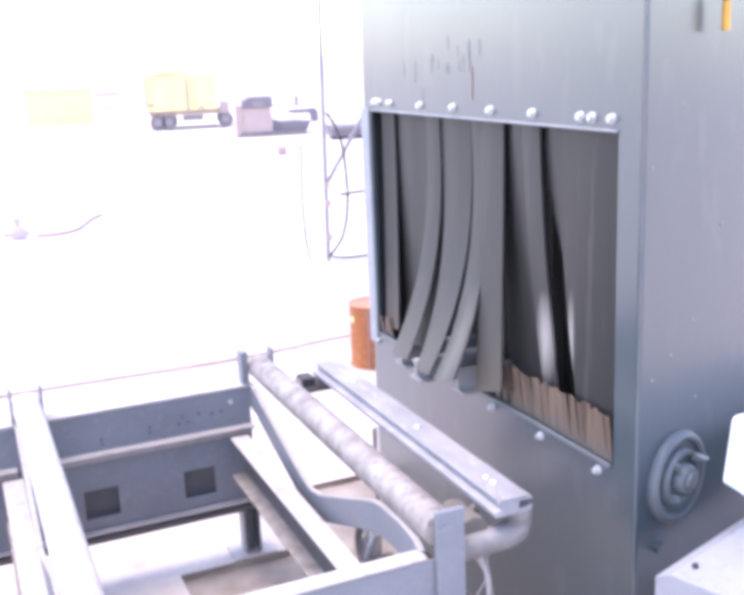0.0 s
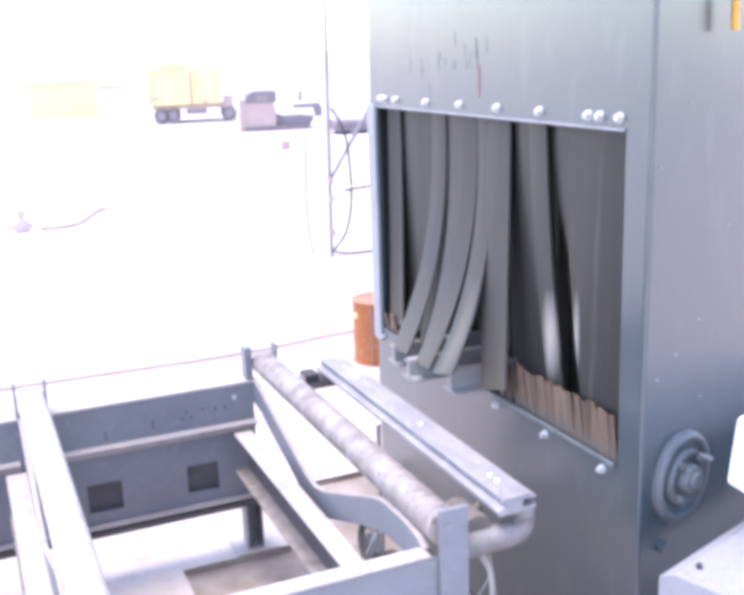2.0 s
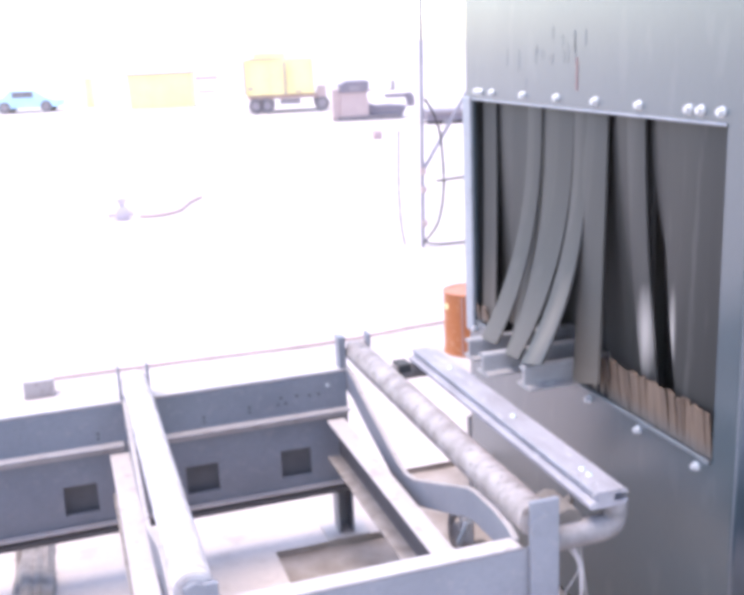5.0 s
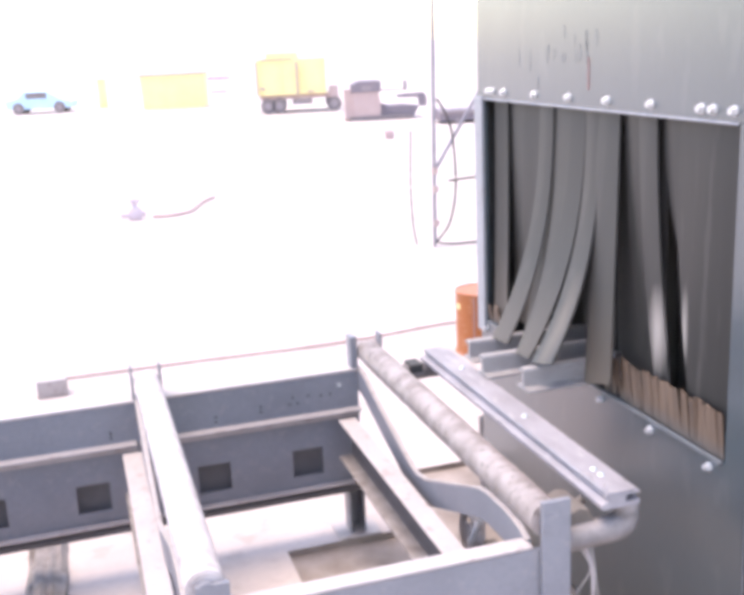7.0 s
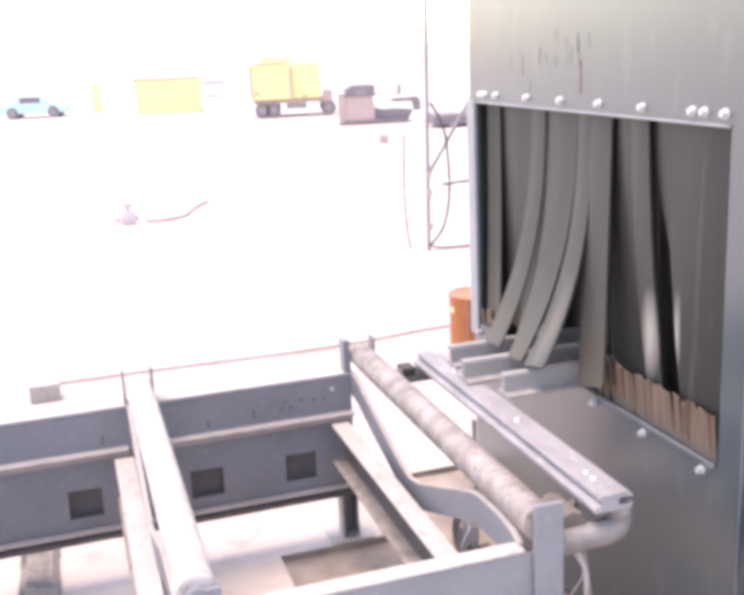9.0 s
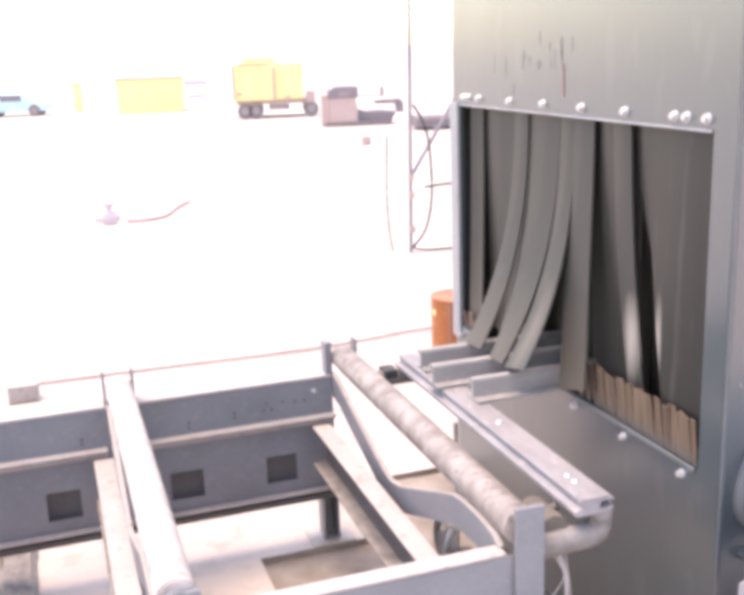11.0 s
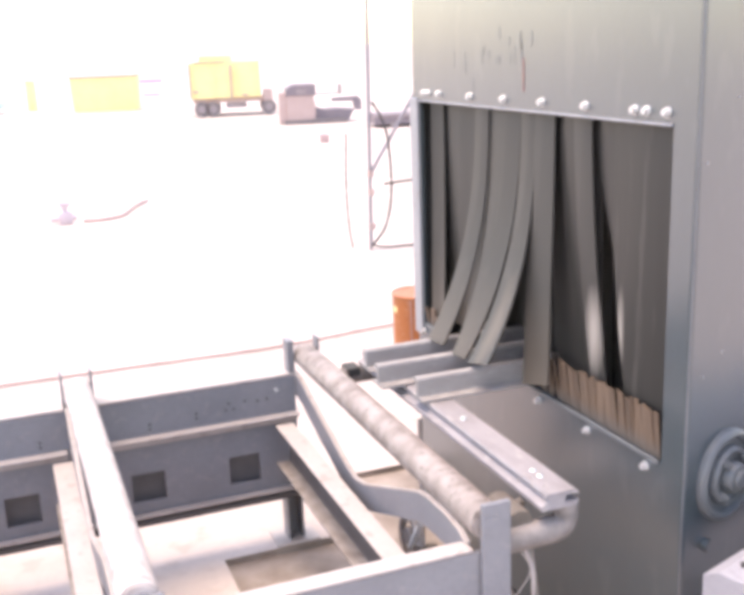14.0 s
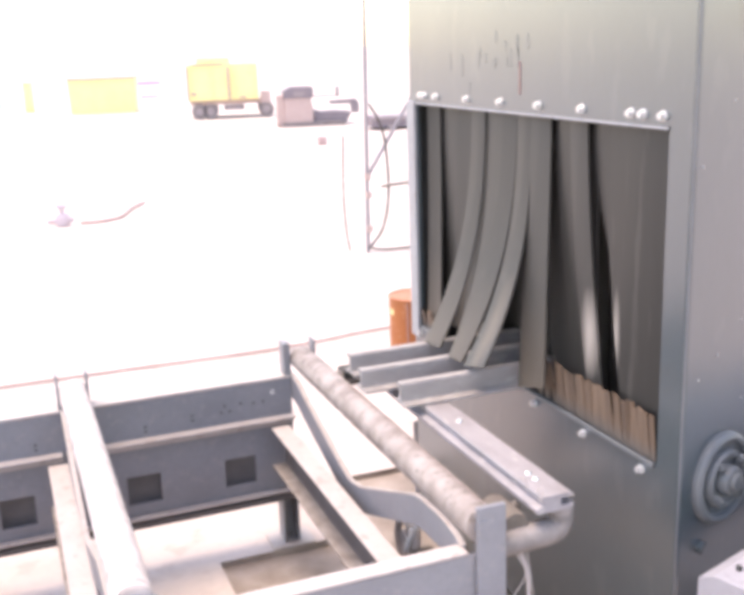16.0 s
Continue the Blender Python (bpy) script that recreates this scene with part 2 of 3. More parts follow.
def part(name, bm, mat, parent, label="", smooth=False, at=None):
    """Links a bmesh given in world places as one mesh under a thing or part."""
    base = base_of(parent)
    at = Vector(at) if at is not None else base
    bmesh.ops.translate(bm, verts=bm.verts, vec=-at)
    me = bpy.data.meshes.new(name)
    bm.to_mesh(me)
    bm.free()
    for m in (mat if isinstance(mat, (list, tuple)) else [mat]):
        me.materials.append(m)
    if smooth:
        me.shade_smooth()
        me.set_sharp_from_angle(angle=radians(40))
    ob = new(name, me)
    ob.parent = parent
    ob.location = at - base
    return tagged(ob, label)


def single(name, bm, mat, at, label, category, group="", kind="", smooth=False):
    at = Vector(at)
    bmesh.ops.translate(bm, verts=bm.verts, vec=-at)
    me = bpy.data.meshes.new(name)
    bm.to_mesh(me)
    bm.free()
    me.materials.append(mat)
    if smooth:
        me.shade_smooth()
        me.set_sharp_from_angle(angle=radians(40))
    ob = new(name, me)
    ob.location = at
    return tagged(ob, label, category, group, kind)


B = bmesh.new


# ---- ground and pit ----
def ground_height(y):
    t = min(1, max(0, (y - 11) / 11))
    return -1.4 * t * t * (3 - 2 * t)


def ground():
    xs = [-900, -60, -12, -3, 0.515, 0.98, 2.0, 6, 12, 60, 900]
    ys = [-900, -60, -8, 0, 1.30, 2.77, 3.19, 6, 11, 12.5, 14, 15.5, 17, 18.5, 20, 22, 40, 80, 200, 1500]
    bm = B()
    grid = [[bm.verts.new((x, y, ground_height(y))) for y in ys] for x in xs]
    for i in range(len(xs) - 1):
        for j in range(len(ys) - 1):
            x, y = (xs[i] + xs[i + 1]) / 2, (ys[j] + ys[j + 1]) / 2
            hole = (0.515 < x < 0.98 and 1.30 < y < 2.77) or (0.98 < x < 2.0 and 1.30 < y < 3.19)
            if not hole:
                bm.faces.new((grid[i][j], grid[i + 1][j], grid[i + 1][j + 1], grid[i][j + 1]))
    single("ground", bm, CONCRETE, (0, 0, 0), "pale dusty concrete yard and workshop floor", "ground", kind="structure")
    # the pit under the end of the conveyor
    bm = B()
    loop = [(0.515, 1.30), (2.0, 1.30), (2.0, 3.19), (0.98, 3.19), (0.98, 2.77), (0.515, 2.77)]
    top = [bm.verts.new((x, y, -0.002)) for x, y in loop]
    low = [bm.verts.new((x, y, -0.022)) for x, y in loop]
    for i in range(6):
        k = (i + 1) % 6
        bm.faces.new((top[k], top[i], low[i], low[k]))
    bm.faces.new(low)
    bmesh.ops.recalc_face_normals(bm, faces=bm.faces)
    bmesh.ops.reverse_faces(bm, faces=bm.faces)
    single("pit", bm, PIT, (0, 0, 0), "shallow dirty brown pit under the conveyor end", "pit", kind="structure")


# ---- blast machine ----
FX = 1.25                                   # front face
Y0, Y1 = 1.53, 2.888                         # its edges
OY0, OY1, OZ0, OZ1 = 1.607, 2.832, 0.655, 1.367
TOP = 2.75
SIDE = Vector((math.sin(radians(72)), math.cos(radians(72)), 0))     # run of the slanted side
SIDE_N = Vector((SIDE.y, -SIDE.x, 0))


def on_side(s, z, out=0.0):
    return Vector((FX, Y0, z)) + SIDE * s + SIDE_N * out


def machine():
    ob = thing("blast_machine", (FX, (Y0 + Y1) / 2, 0), "blue-grey painted steel shot-blasting machine with a rubber strip curtain", "machine")
    t = 0.008
    for name, args in (("front_panel", (FX, FX + t, OY1, Y1, 0.0, TOP)), ("front_panel", (FX, FX + t, Y0, OY0, 0.0, TOP)),
                       ("front_panel", (FX, FX + t, OY0, OY1, OZ1, TOP)), ("front_panel", (FX, FX + t, OY0, OY1, 0.0, OZ0))):
        bm = B()
        box(bm, *args)
        part(name, bm, PAINT, ob)
    bm = B()
    p = [on_side(0, 0), on_side(2.4, 0)]
    prism(bm, [(0, 0), (0, TOP), (-t, TOP), (-t, 0)], p[0] + Vector((0.0005, 0, 0)), p[1], SIDE_N, (0, 0, 1))
    part("side_panel", bm, PAINT, ob)
    bm = B()
    box(bm, FX + t, FX + 2.4, Y1 - t, Y1, 0, TOP)
    part("side_panel", bm, PAINT, ob)
    bm = B()
    q = on_side(2.4, 0)
    box(bm, q.x, q.x + t, q.y, Y1, 0, TOP)
    part("rear_panel", bm, PAINT, ob)
    bm = B()
    v = [bm.verts.new(c) for c in ((FX, Y0, TOP), (q.x, q.y, TOP), (q.x, Y1, TOP), (FX, Y1, TOP))]
    bm.faces.new(v)
    bmesh.ops.solidify(bm, geom=bm.faces[:], thickness=0.01)
    part("top_panel", bm, PAINT, ob)
    # corner weld bead and the opening's raised trim
    bm = B()
    rod(bm, (FX - 0.001, Y0 - 0.001, 0.0), (FX - 0.001, Y0 - 0.001, TOP), 0.0022, seg=8)
    part("corner_bead", bm, HUB, ob)
    bm = B()
    box(bm, FX - 0.006, FX - 0.0005, OY0 + 0.001, OY1 + 0.003, OZ1, OZ1 + 0.006, 0.002)
    part("opening_trim", bm, LILAC, ob, "pale grey trim strip")
    bm = B()
    box(bm, FX - 0.012, FX - 0.0005, OY1 + 0.004, Y1 + 0.004, OZ0 - 0.04, OZ1 + 0.010, 0.003)
    part("edge_flange", bm, LILAC, ob, "pale grey edge strip")
    bm = B()
    box(bm, FX - 0.008, FX - 0.0005, OY0 + 0.004, OY1 - 0.01, OZ0 - 0.006, OZ0 + 0.004, 0.002)
    part("sill_strip", bm, HUB, ob)
    # inside lining, coloured dark to paint the unlit interior
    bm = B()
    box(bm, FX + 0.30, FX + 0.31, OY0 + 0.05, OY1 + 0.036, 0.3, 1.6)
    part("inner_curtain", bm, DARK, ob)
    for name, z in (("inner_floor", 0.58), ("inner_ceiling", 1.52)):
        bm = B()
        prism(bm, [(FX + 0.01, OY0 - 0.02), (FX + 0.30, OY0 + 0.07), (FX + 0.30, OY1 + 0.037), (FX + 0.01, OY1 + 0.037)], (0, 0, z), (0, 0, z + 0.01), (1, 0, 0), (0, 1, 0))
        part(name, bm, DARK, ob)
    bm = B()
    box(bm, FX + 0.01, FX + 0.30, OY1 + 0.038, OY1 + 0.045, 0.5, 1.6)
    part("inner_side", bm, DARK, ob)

    def bolt(y, z, r=0.009):
        bm_ = B()
        rod(bm_, (FX - 0.003, y, z), (FX, y, z), r * 1.25, seg=14)
        rod(bm_, (FX - 0.013, y, z), (FX - 0.003, y, z), r * 0.85, r, seg=6)
        part("bolt", bm_, BOLT, ob)

    for y in (2.80, 2.77, 2.69, 2.489, 2.295, 2.104, 1.916, 1.732, 1.692, 1.626):
        bolt(y, OZ1 + 0.027)
    for y in (2.84, 2.113, 1.886, 1.659):
        bolt(y, 0.627, 0.009)
    # bearing on the side: a flange with a raised rim, a ribbed ring and a cap
    c = (0.148, 0.615)

    def on_hub(r, w, out):
        return on_side(c[0] + r * math.cos(w), c[1] + r * math.sin(w), out)

    def turned(name, profile, parent):
        """A ring turned about the bearing's axis, from (radius, height) pairs."""
        bm_, seg = B(), 48
        rings = [[bm_.verts.new(on_hub(r, math.tau * k / seg, o)) for k in range(seg)] for r, o in profile]
        for a_, b_ in zip(rings, rings[1:]):
            for k in range(seg):
                bm_.faces.new((a_[k], a_[(k + 1) % seg], b_[(k + 1) % seg], b_[k]))
        bm_.faces.new(rings[-1])
        bmesh.ops.recalc_face_normals(bm_, faces=bm_.faces)
        return part(name, bm_, HUB, parent, smooth=True)

    hub = turned("bearing_flange", ((0.104, 0.0), (0.104, 0.010), (0.100, 0.017), (0.092, 0.020), (0.085, 0.017), (0.082, 0.008), (0.070, 0.006)), ob)
    turned("bearing_ring", ((0.066, 0.006), (0.066, 0.018), (0.062, 0.024), (0.055, 0.024), (0.051, 0.016), (0.040, 0.014)), hub)
    turned("bearing_cap", ((0.034, 0.014), (0.034, 0.034), (0.030, 0.040), (0.020, 0.042), (0.018, 0.048), (0.010, 0.050)), hub)
    for k in range(4):
        w = radians(40 + 90 * k)
        bm = B()
        rod(bm, on_hub(0.052, w, 0.018), on_hub(0.052, w, 0.034), 0.0095, seg=6)
        rod(bm, on_hub(0.052, w, 0.034), on_hub(0.052, w, 0.040), 0.005, seg=8)
        part("bearing_bolt", bm, HUB, hub)
    bm = B()
    rod(bm, on_hub(0.070, radians(28), 0.012), on_hub(0.070, radians(28), 0.044), 0.006, 0.004, seg=10)
    part("grease_nipple", bm, BOLT, hub, "small shiny grease nipple")
    # cable gland low on the side
    bm = B()
    rod(bm, on_side(0.085, 0.470, 0.0), on_side(0.085, 0.470, 0.016), 0.014, seg=12)
    part("cable_gland", bm, PAINT, ob, smooth=True)
    # smudges on the upper panel
    rnd = random.Random(9)
    for k_ in range(16):
        y, z = rnd.gauss(2.31, 0.11), rnd.gauss(1.53, 0.035)
        w, h = rnd.uniform(0.005, 0.016), rnd.uniform(0.02, 0.06)
        bm = B()
        prism(bm, [(w / 2 * math.cos(k * math.tau / 12) * rnd.uniform(0.6, 1.2), h / 2 * math.sin(k * math.tau / 12) * rnd.uniform(0.7, 1.2)) for k in range(12)],
              (FX - 0.0008, y, z), (FX - 0.0001 * (k_ % 3 + 1), y, z), (0, 1, 0), (0, 0, 1))
        part("grease_smudge", bm, SMUDGE, ob)
    for s_, z, r in ((0.05, 0.86, 0.003), (0.115, 0.90, 0.003), (0.22, 0.78, 0.0025), (0.03, 1.30, 0.003), (0.20, 0.96, 0.0025), (0.30, 1.15, 0.003), (0.13, 1.42, 0.0025)):
        bm = B()
        rod(bm, on_side(s_, z, -0.001), on_side(s_, z, 0.0015), r, seg=8)
        part("paint_chip", bm, LILAC, ob)
    # red chalk mark on the panel
    bm = B()
    box(bm, FX - 0.0015, FX - 0.0004, 2.192, 2.197, OZ1 + 0.05, OZ1 + 0.13)
    part("chalk_mark", bm, REDLINE, ob, "thin red painted mark")
    return ob


def strip(ob, y_a, y_b, foot_a, foot_b, depth=0.02, power=2.0, mat=None, bow=0.002):
    """A rubber strip hung behind the top edge between y_a and y_b, its foot between two corners. Returns the piece, hung at its top."""
    n, cols = 18, 6
    bm = B()
    z_top = OZ1 + 0.03
    rows = []
    for i in range(n + 1):
        s = i / n
        row = []
        for k in range(cols + 1):
            u = k / cols
            y_top = y_a + (y_b - y_a) * u
            f = Vector(foot_a).lerp(Vector(foot_b), u)
            x = FX + depth + (f.x - FX - depth) * s ** power - bow * 4 * u * (1 - u)
            y = y_top + (f.y - y_top) * s ** 1.7
            z = z_top + (f.z - z_top) * s
            row.append((bm.verts.new((x, y, z)), bm.verts.new((x + 0.006, y, z))))
        rows.append(row)
    for i in range(n):
        for k in range(cols):
            for side in (0, 1):
                q = (rows[i][k][side], rows[i][k + 1][side], rows[i + 1][k + 1][side], rows[i + 1][k][side])
                bm.faces.new(q if side else q[::-1])
        for k in (0, cols):
            bm.faces.new((rows[i][k][0], rows[i][k][1], rows[i + 1][k][1], rows[i + 1][k][0]))
    for k in range(cols):
        for i in (0, n):
            bm.faces.new((rows[i][k][0], rows[i][k + 1][0], rows[i][k + 1][1], rows[i][k][1]))
    bmesh.ops.recalc_face_normals(bm, faces=bm.faces)
    return part("curtain_strip", bm, mat or RUBBER, ob, smooth=True, at=(FX + depth, (y_a + y_b) / 2, z_top))


def curtain(ob):
    # back layer
    for a_, b_, z in ((2.83, 2.715, 0.70), (2.71, 2.605, 0.69), (1.88, 1.74, 0.66), (1.735, 1.60, 0.66), (2.60, 2.44, 0.68), (2.44, 2.31, 0.68), (2.30, 2.16, 0.68), (2.15, 2.02, 0.66), (2.01, 1.89, 0.66)):
        strip(ob, a_, b_, (FX + 0.16, a_, z), (FX + 0.16, b_, z), depth=0.15, mat=BACK_RUBBER)
    strip(ob, 2.805, 2.715, (1.262, 2.812, 0.675), (1.245, 2.682, 0.70), depth=0.022, bow=-0.004)
    strip(ob, 2.790, 2.470, (1.300, 2.745, 0.68), (1.305, 2.51, 0.68), depth=0.034)
    strip(ob, 2.47, 2.37, (1.20, 2.47, 0.715), (1.20, 2.40, 0.715), depth=0.045)
    strip(ob, 2.190, 2.077, (1.196, 2.105, 0.684), (1.198, 1.988, 0.716), depth=0.018, power=1.6)
    strip(ob, 2.075, 1.996, (1.285, 1.966, 0.70), (1.288, 1.890, 0.70), depth=0.030, mat=DARK_RUBBER)
    strip(ob, 1.998, 1.924, (1.276, 1.906, 0.70), (1.270, 1.835, 0.70), depth=0.020, mat=SHEEN_A)
    strip(ob, 1.862, 1.560, (1.260, 1.755, 0.735), (1.275, 1.585, 0.705), depth=0.024, power=2.6, bow=0.008, mat=SHEEN_B)
    strip(ob, 1.925, 1.835, (1.31, 1.74, 0.80), (1.31, 1.66, 0.80), depth=0.034, mat=DARK_RUBBER)
    strip(ob, 2.130, 1.930, (1.312, 2.118, 0.66), (1.312, 1.935, 0.66), depth=0.055, mat=BACK_RUBBER)
    # three pushed out by the bars
    return [strip(ob, 2.478, 2.400, (1.115, 2.490, 0.714), (1.115, 2.388, 0.722), depth=0.010, power=2.7),
            strip(ob, 2.396, 2.2345, (1.115, 2.330, 0.714), (1.112, 2.246, 0.722), depth=0.016, power=2.7),
            strip(ob, 2.234, 2.165, (1.104, 2.214, 0.722), (1.110, 2.116, 0.745), depth=0.0165, power=2.7, mat=SCUFF_C)]


def fray(ob):
    """Short frayed strips standing on the sill, the last few fanned apart."""
    rnd = random.Random(4)
    pieces = [(2.090, 0.022, 0.014), (2.056, 0.022, -0.010)]
    y, k = 2.026, 0
    while y > 1.622:
        w = rnd.choice((0.006, 0.009, 0.012, 0.016))
        pieces.append((y - w / 2, w, (0.005 if k in (0, 3, 8) else -0.005 if k in (2, 7) else rnd.uniform(-0.001, 0.001))))
        k += 1
        y -= w + (0.006 if k in (3, 8) else 0.0004)
    pieces += [(2.812, 0.020, 0.012), (2.783, 0.024, -0.016), (2.748, 0.018, 0.020)]
    for y, w, lean in pieces:
        h = (0.108 if y < 2.4 else 0.055) + rnd.uniform(-0.005, 0.004)
        bm = B()
        prism(bm, [(-w * 0.48, 0), (w * 0.48, 0), (w * 0.5 + lean, h), (w * 0.15 + lean, h + rnd.uniform(-0.002, 0.004)), (-w * 0.5 + lean, h - rnd.uniform(0, 0.003))],
              (FX + 0.001 + rnd.uniform(0, 0.002), y, OZ0 + 0.005), (FX + 0.006, y, OZ0 + 0.005), (0, 1, 0), (-0.10 + rnd.uniform(-0.05, 0.04), 0, 1))
        part("frayed_strip", bm, BRUSH, ob)


# ---- conveyor ----
BY0, BY1 = 1.585, 2.79          # outer face of the near beam, inner face of the far beam
BZ0, BZ1 = 0.18, 0.56
RX = (0.825, 0.14, -0.545, -1.23, -1.915)
GUARD_TOP = ((2.91, 0.556), (2.79, 0.566), (2.72, 0.556), (2.664, 0.534), (2.33, 0.439), (2.27, 0.430), (2.20, 0.443), (1.845, 0.578), (1.80, 0.586), (1.707, 0.589), (1.64, 0.582), (1.61, 0.568))
RR = 0.0375
RZ = 0.654 - RR


def conveyor():
    ob = thing("roller_conveyor", (-0.5, 2.2, 0), "lilac-grey steel roller conveyor with dusty worn rollers", "conveyor")
    x0, x1 = -2.4, 0.782
    # far beam: web with cut-out windows, flanges, inner ledge
    hz0, hz1 = 0.237, 0.328
    holes = []
    for m in range(5):
        dx = -0.655 * m
        holes += [(0.262 + dx, 0.362 + dx), (0.558 + dx, 0.655 + dx)]
    holes = sorted(h for h in holes if h[0] > x0)
    xs = sorted({x0, x1, *(v_ for h in holes for v_ in h)})
    zs = [BZ0, hz0, hz1, BZ1]
    bm = B()
    grid = [[bm.verts.new((x, BY1, z)) for z in zs] for x in xs]
    for i_ in range(len(xs) - 1):
        cut = any(h[0] - 1e-6 < xs[i_] < h[1] - 1e-6 for h in holes)
        for k in range(3):
            if not (cut and k == 1):
                bm.faces.new((grid[i_][k], grid[i_ + 1][k], grid[i_ + 1][k + 1], grid[i_][k + 1]))
    bmesh.ops.recalc_face_normals(bm, faces=bm.faces)
    if sum(f_.normal.y for f_ in bm.faces) > 0:
        bmesh.ops.reverse_faces(bm, faces=bm.faces)
    bmesh.ops.solidify(bm, geom=bm.faces[:], thickness=0.008)
    far = part("side_beam", bm, FRAME_PAINT, ob)
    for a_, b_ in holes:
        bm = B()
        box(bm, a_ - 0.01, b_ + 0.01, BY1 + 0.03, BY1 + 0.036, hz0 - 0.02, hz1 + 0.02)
        part("window_plate", bm, WINDOW, far, "dark grey-brown plate behind a cut-out")
    # bottom flange is dark to paint the shadow line under the beam
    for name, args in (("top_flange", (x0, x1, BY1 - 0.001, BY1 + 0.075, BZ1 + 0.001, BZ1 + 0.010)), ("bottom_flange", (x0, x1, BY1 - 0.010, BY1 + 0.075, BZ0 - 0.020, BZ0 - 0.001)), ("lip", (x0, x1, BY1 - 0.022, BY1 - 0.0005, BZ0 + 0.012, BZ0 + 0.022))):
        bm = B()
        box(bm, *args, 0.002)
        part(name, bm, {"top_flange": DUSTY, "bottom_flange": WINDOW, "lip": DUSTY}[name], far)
    for a_, b_ in ((x0, -0.60), (-0.49, 0.09), (0.10, 0.782)):
        bm = B()
        prism(bm, [(0, 0), (-0.035, 0), (-0.035, -0.006), (-0.006, -0.006), (-0.006, -0.03), (0, -0.03)], (a_, BY1 - 0.001, 0.447), (b_, BY1 - 0.001, 0.447), (0, 1, 0), (0, 0, 1))
        part("ledge", bm, DUSTY, far)
    for x, z in ((0.722, 0.527), (0.69, 0.50), (0.66, 0.50), (0.62, 0.505), (0.585, 0.485), (0.57, 0.505), (0.56, 0.485), (0.47, 0.49), (0.47, 0.475), (0.33, 0.48), (0.33, 0.465), (0.02, 0.48), (0.02, 0.465)):
        bm = B()
        rod(bm, (x, BY1 - 0.003, z), (x, BY1 + 0.001, z), 0.0035 if x < 0.71 else 0.008, seg=8)
        part("bolt_hole" if x < 0.71 else "bolt", bm, DARK if x < 0.71 else BOLT, far)
    # near beam
    bm = B()
    box(bm, x0, x1 + 0.033, BY0, BY0 + 0.008, BZ0, BZ1)
    near = part("side_beam", bm, FRAME_PAINT, ob)
    for name, args in (("top_flange", (x0, x1 + 0.008, BY0 - 0.001, BY0 + 0.042, BZ1 + 0.001, BZ1 + 0.008)), ("bottom_flange", (x0, x1 - 0.02, BY0 - 0.001, BY0 + 0.042, BZ0 - 0.009, BZ0 - 0.001))):
        bm = B()
        box(bm, *args, 0.002)
        part(name, bm, DUSTY, near)
    # cross beams: web coloured dark for the flange's shade, between pale flanges
    for x in RX:
        c, ya, yb = x - (0.101 if x > 0.5 else 0.072), BY0 + 0.05, BY1 - 0.04
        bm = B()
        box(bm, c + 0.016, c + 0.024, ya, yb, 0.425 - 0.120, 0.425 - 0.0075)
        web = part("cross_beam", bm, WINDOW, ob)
        bm = B()
        box(bm, c - 0.022, c + 0.034, ya, yb, 0.425 - 0.007, 0.425, 0.002)
        part("upper_flange", bm, DUSTY, web, "pale dusty flange")
        bm = B()
        box(bm, c - 0.026, c + 0.052, ya, yb, 0.425 - 0.128, 0.425 - 0.1205, 0.002)
        part("lower_flange", bm, FLANGE, web, "dirty brown-grey flange")
    # rollers with axle stubs and bearing plates
    for x in RX:
        bm = B()
        rod(bm, (x, BY0 + 0.001, RZ), (x, BY1 + 0.02, RZ), RR, seg=32)
        es = [e_ for e_ in bm.edges if abs(e_.verts[0].co.y - e_.verts[1].co.y) < 1e-4]
        bmesh.ops.bevel(bm, geom=es, offset=0.004, segments=2, affect="EDGES")
        roller = part("roller", bm, ROLLER if x > 0.5 else PALE_ROLLER, ob, "worn scratched brown-grey steel roller" if x > 0.5 else "dusty steel roller, paled by painted flare", smooth=True)
        for y0_, y1_ in ((BY0 - 0.0155, BY0 + 0.05), (BY1 + 0.01, BY1 + 0.06)):
            bm = B()
            rod(bm, (x, y0_, RZ), (x, y1_, RZ), 0.021, seg=20)
            part("axle", bm, FRAME_PAINT, roller, smooth=True)
        bm = B()
        box(bm, x - 0.021, x + 0.042, BY0 - 0.013, BY0 - 0.001, 0.30, 0.665 if x > 0.5 else 0.632, 0.002)
        part("bearing_plate", bm, FRAME_PAINT, ob)
        for px, pw in ((x - (0.060 if x > 0.5 else 0.046), 0.022 if x > 0.5 else 0.007), (x + 0.037, 0.007)):
            bm = B()
            box(bm, px, px + pw, BY1 + 0.004, BY1 + 0.05, BZ1 + 0.008, 0.672, 0.002)
            part("bearing_plate", bm, FRAME_PAINT, ob)
    # dipped flat bars beside the rollers
    top = GUARD_TOP
    for dx in (0.0, -0.685, -1.37):
        bm = B()
        outline = [(y, z) for y, z in top] + [(y, z - 0.07) for y, z in top[::-1]]
        prism(bm, outline, (0.784 + dx, 0, 0), (0.796 + dx, 0, 0), (0, 1, 0), (0, 0, 1))
        guard = part("dipped_guard", bm, FRAME_PAINT, ob)
        # pale strip along the top: bright overhead light put into its colour
        bm = B()
        outline = [(y, z + 0.004) for y, z in top] + [(y, z + 0.0002) for y, z in top[::-1]]
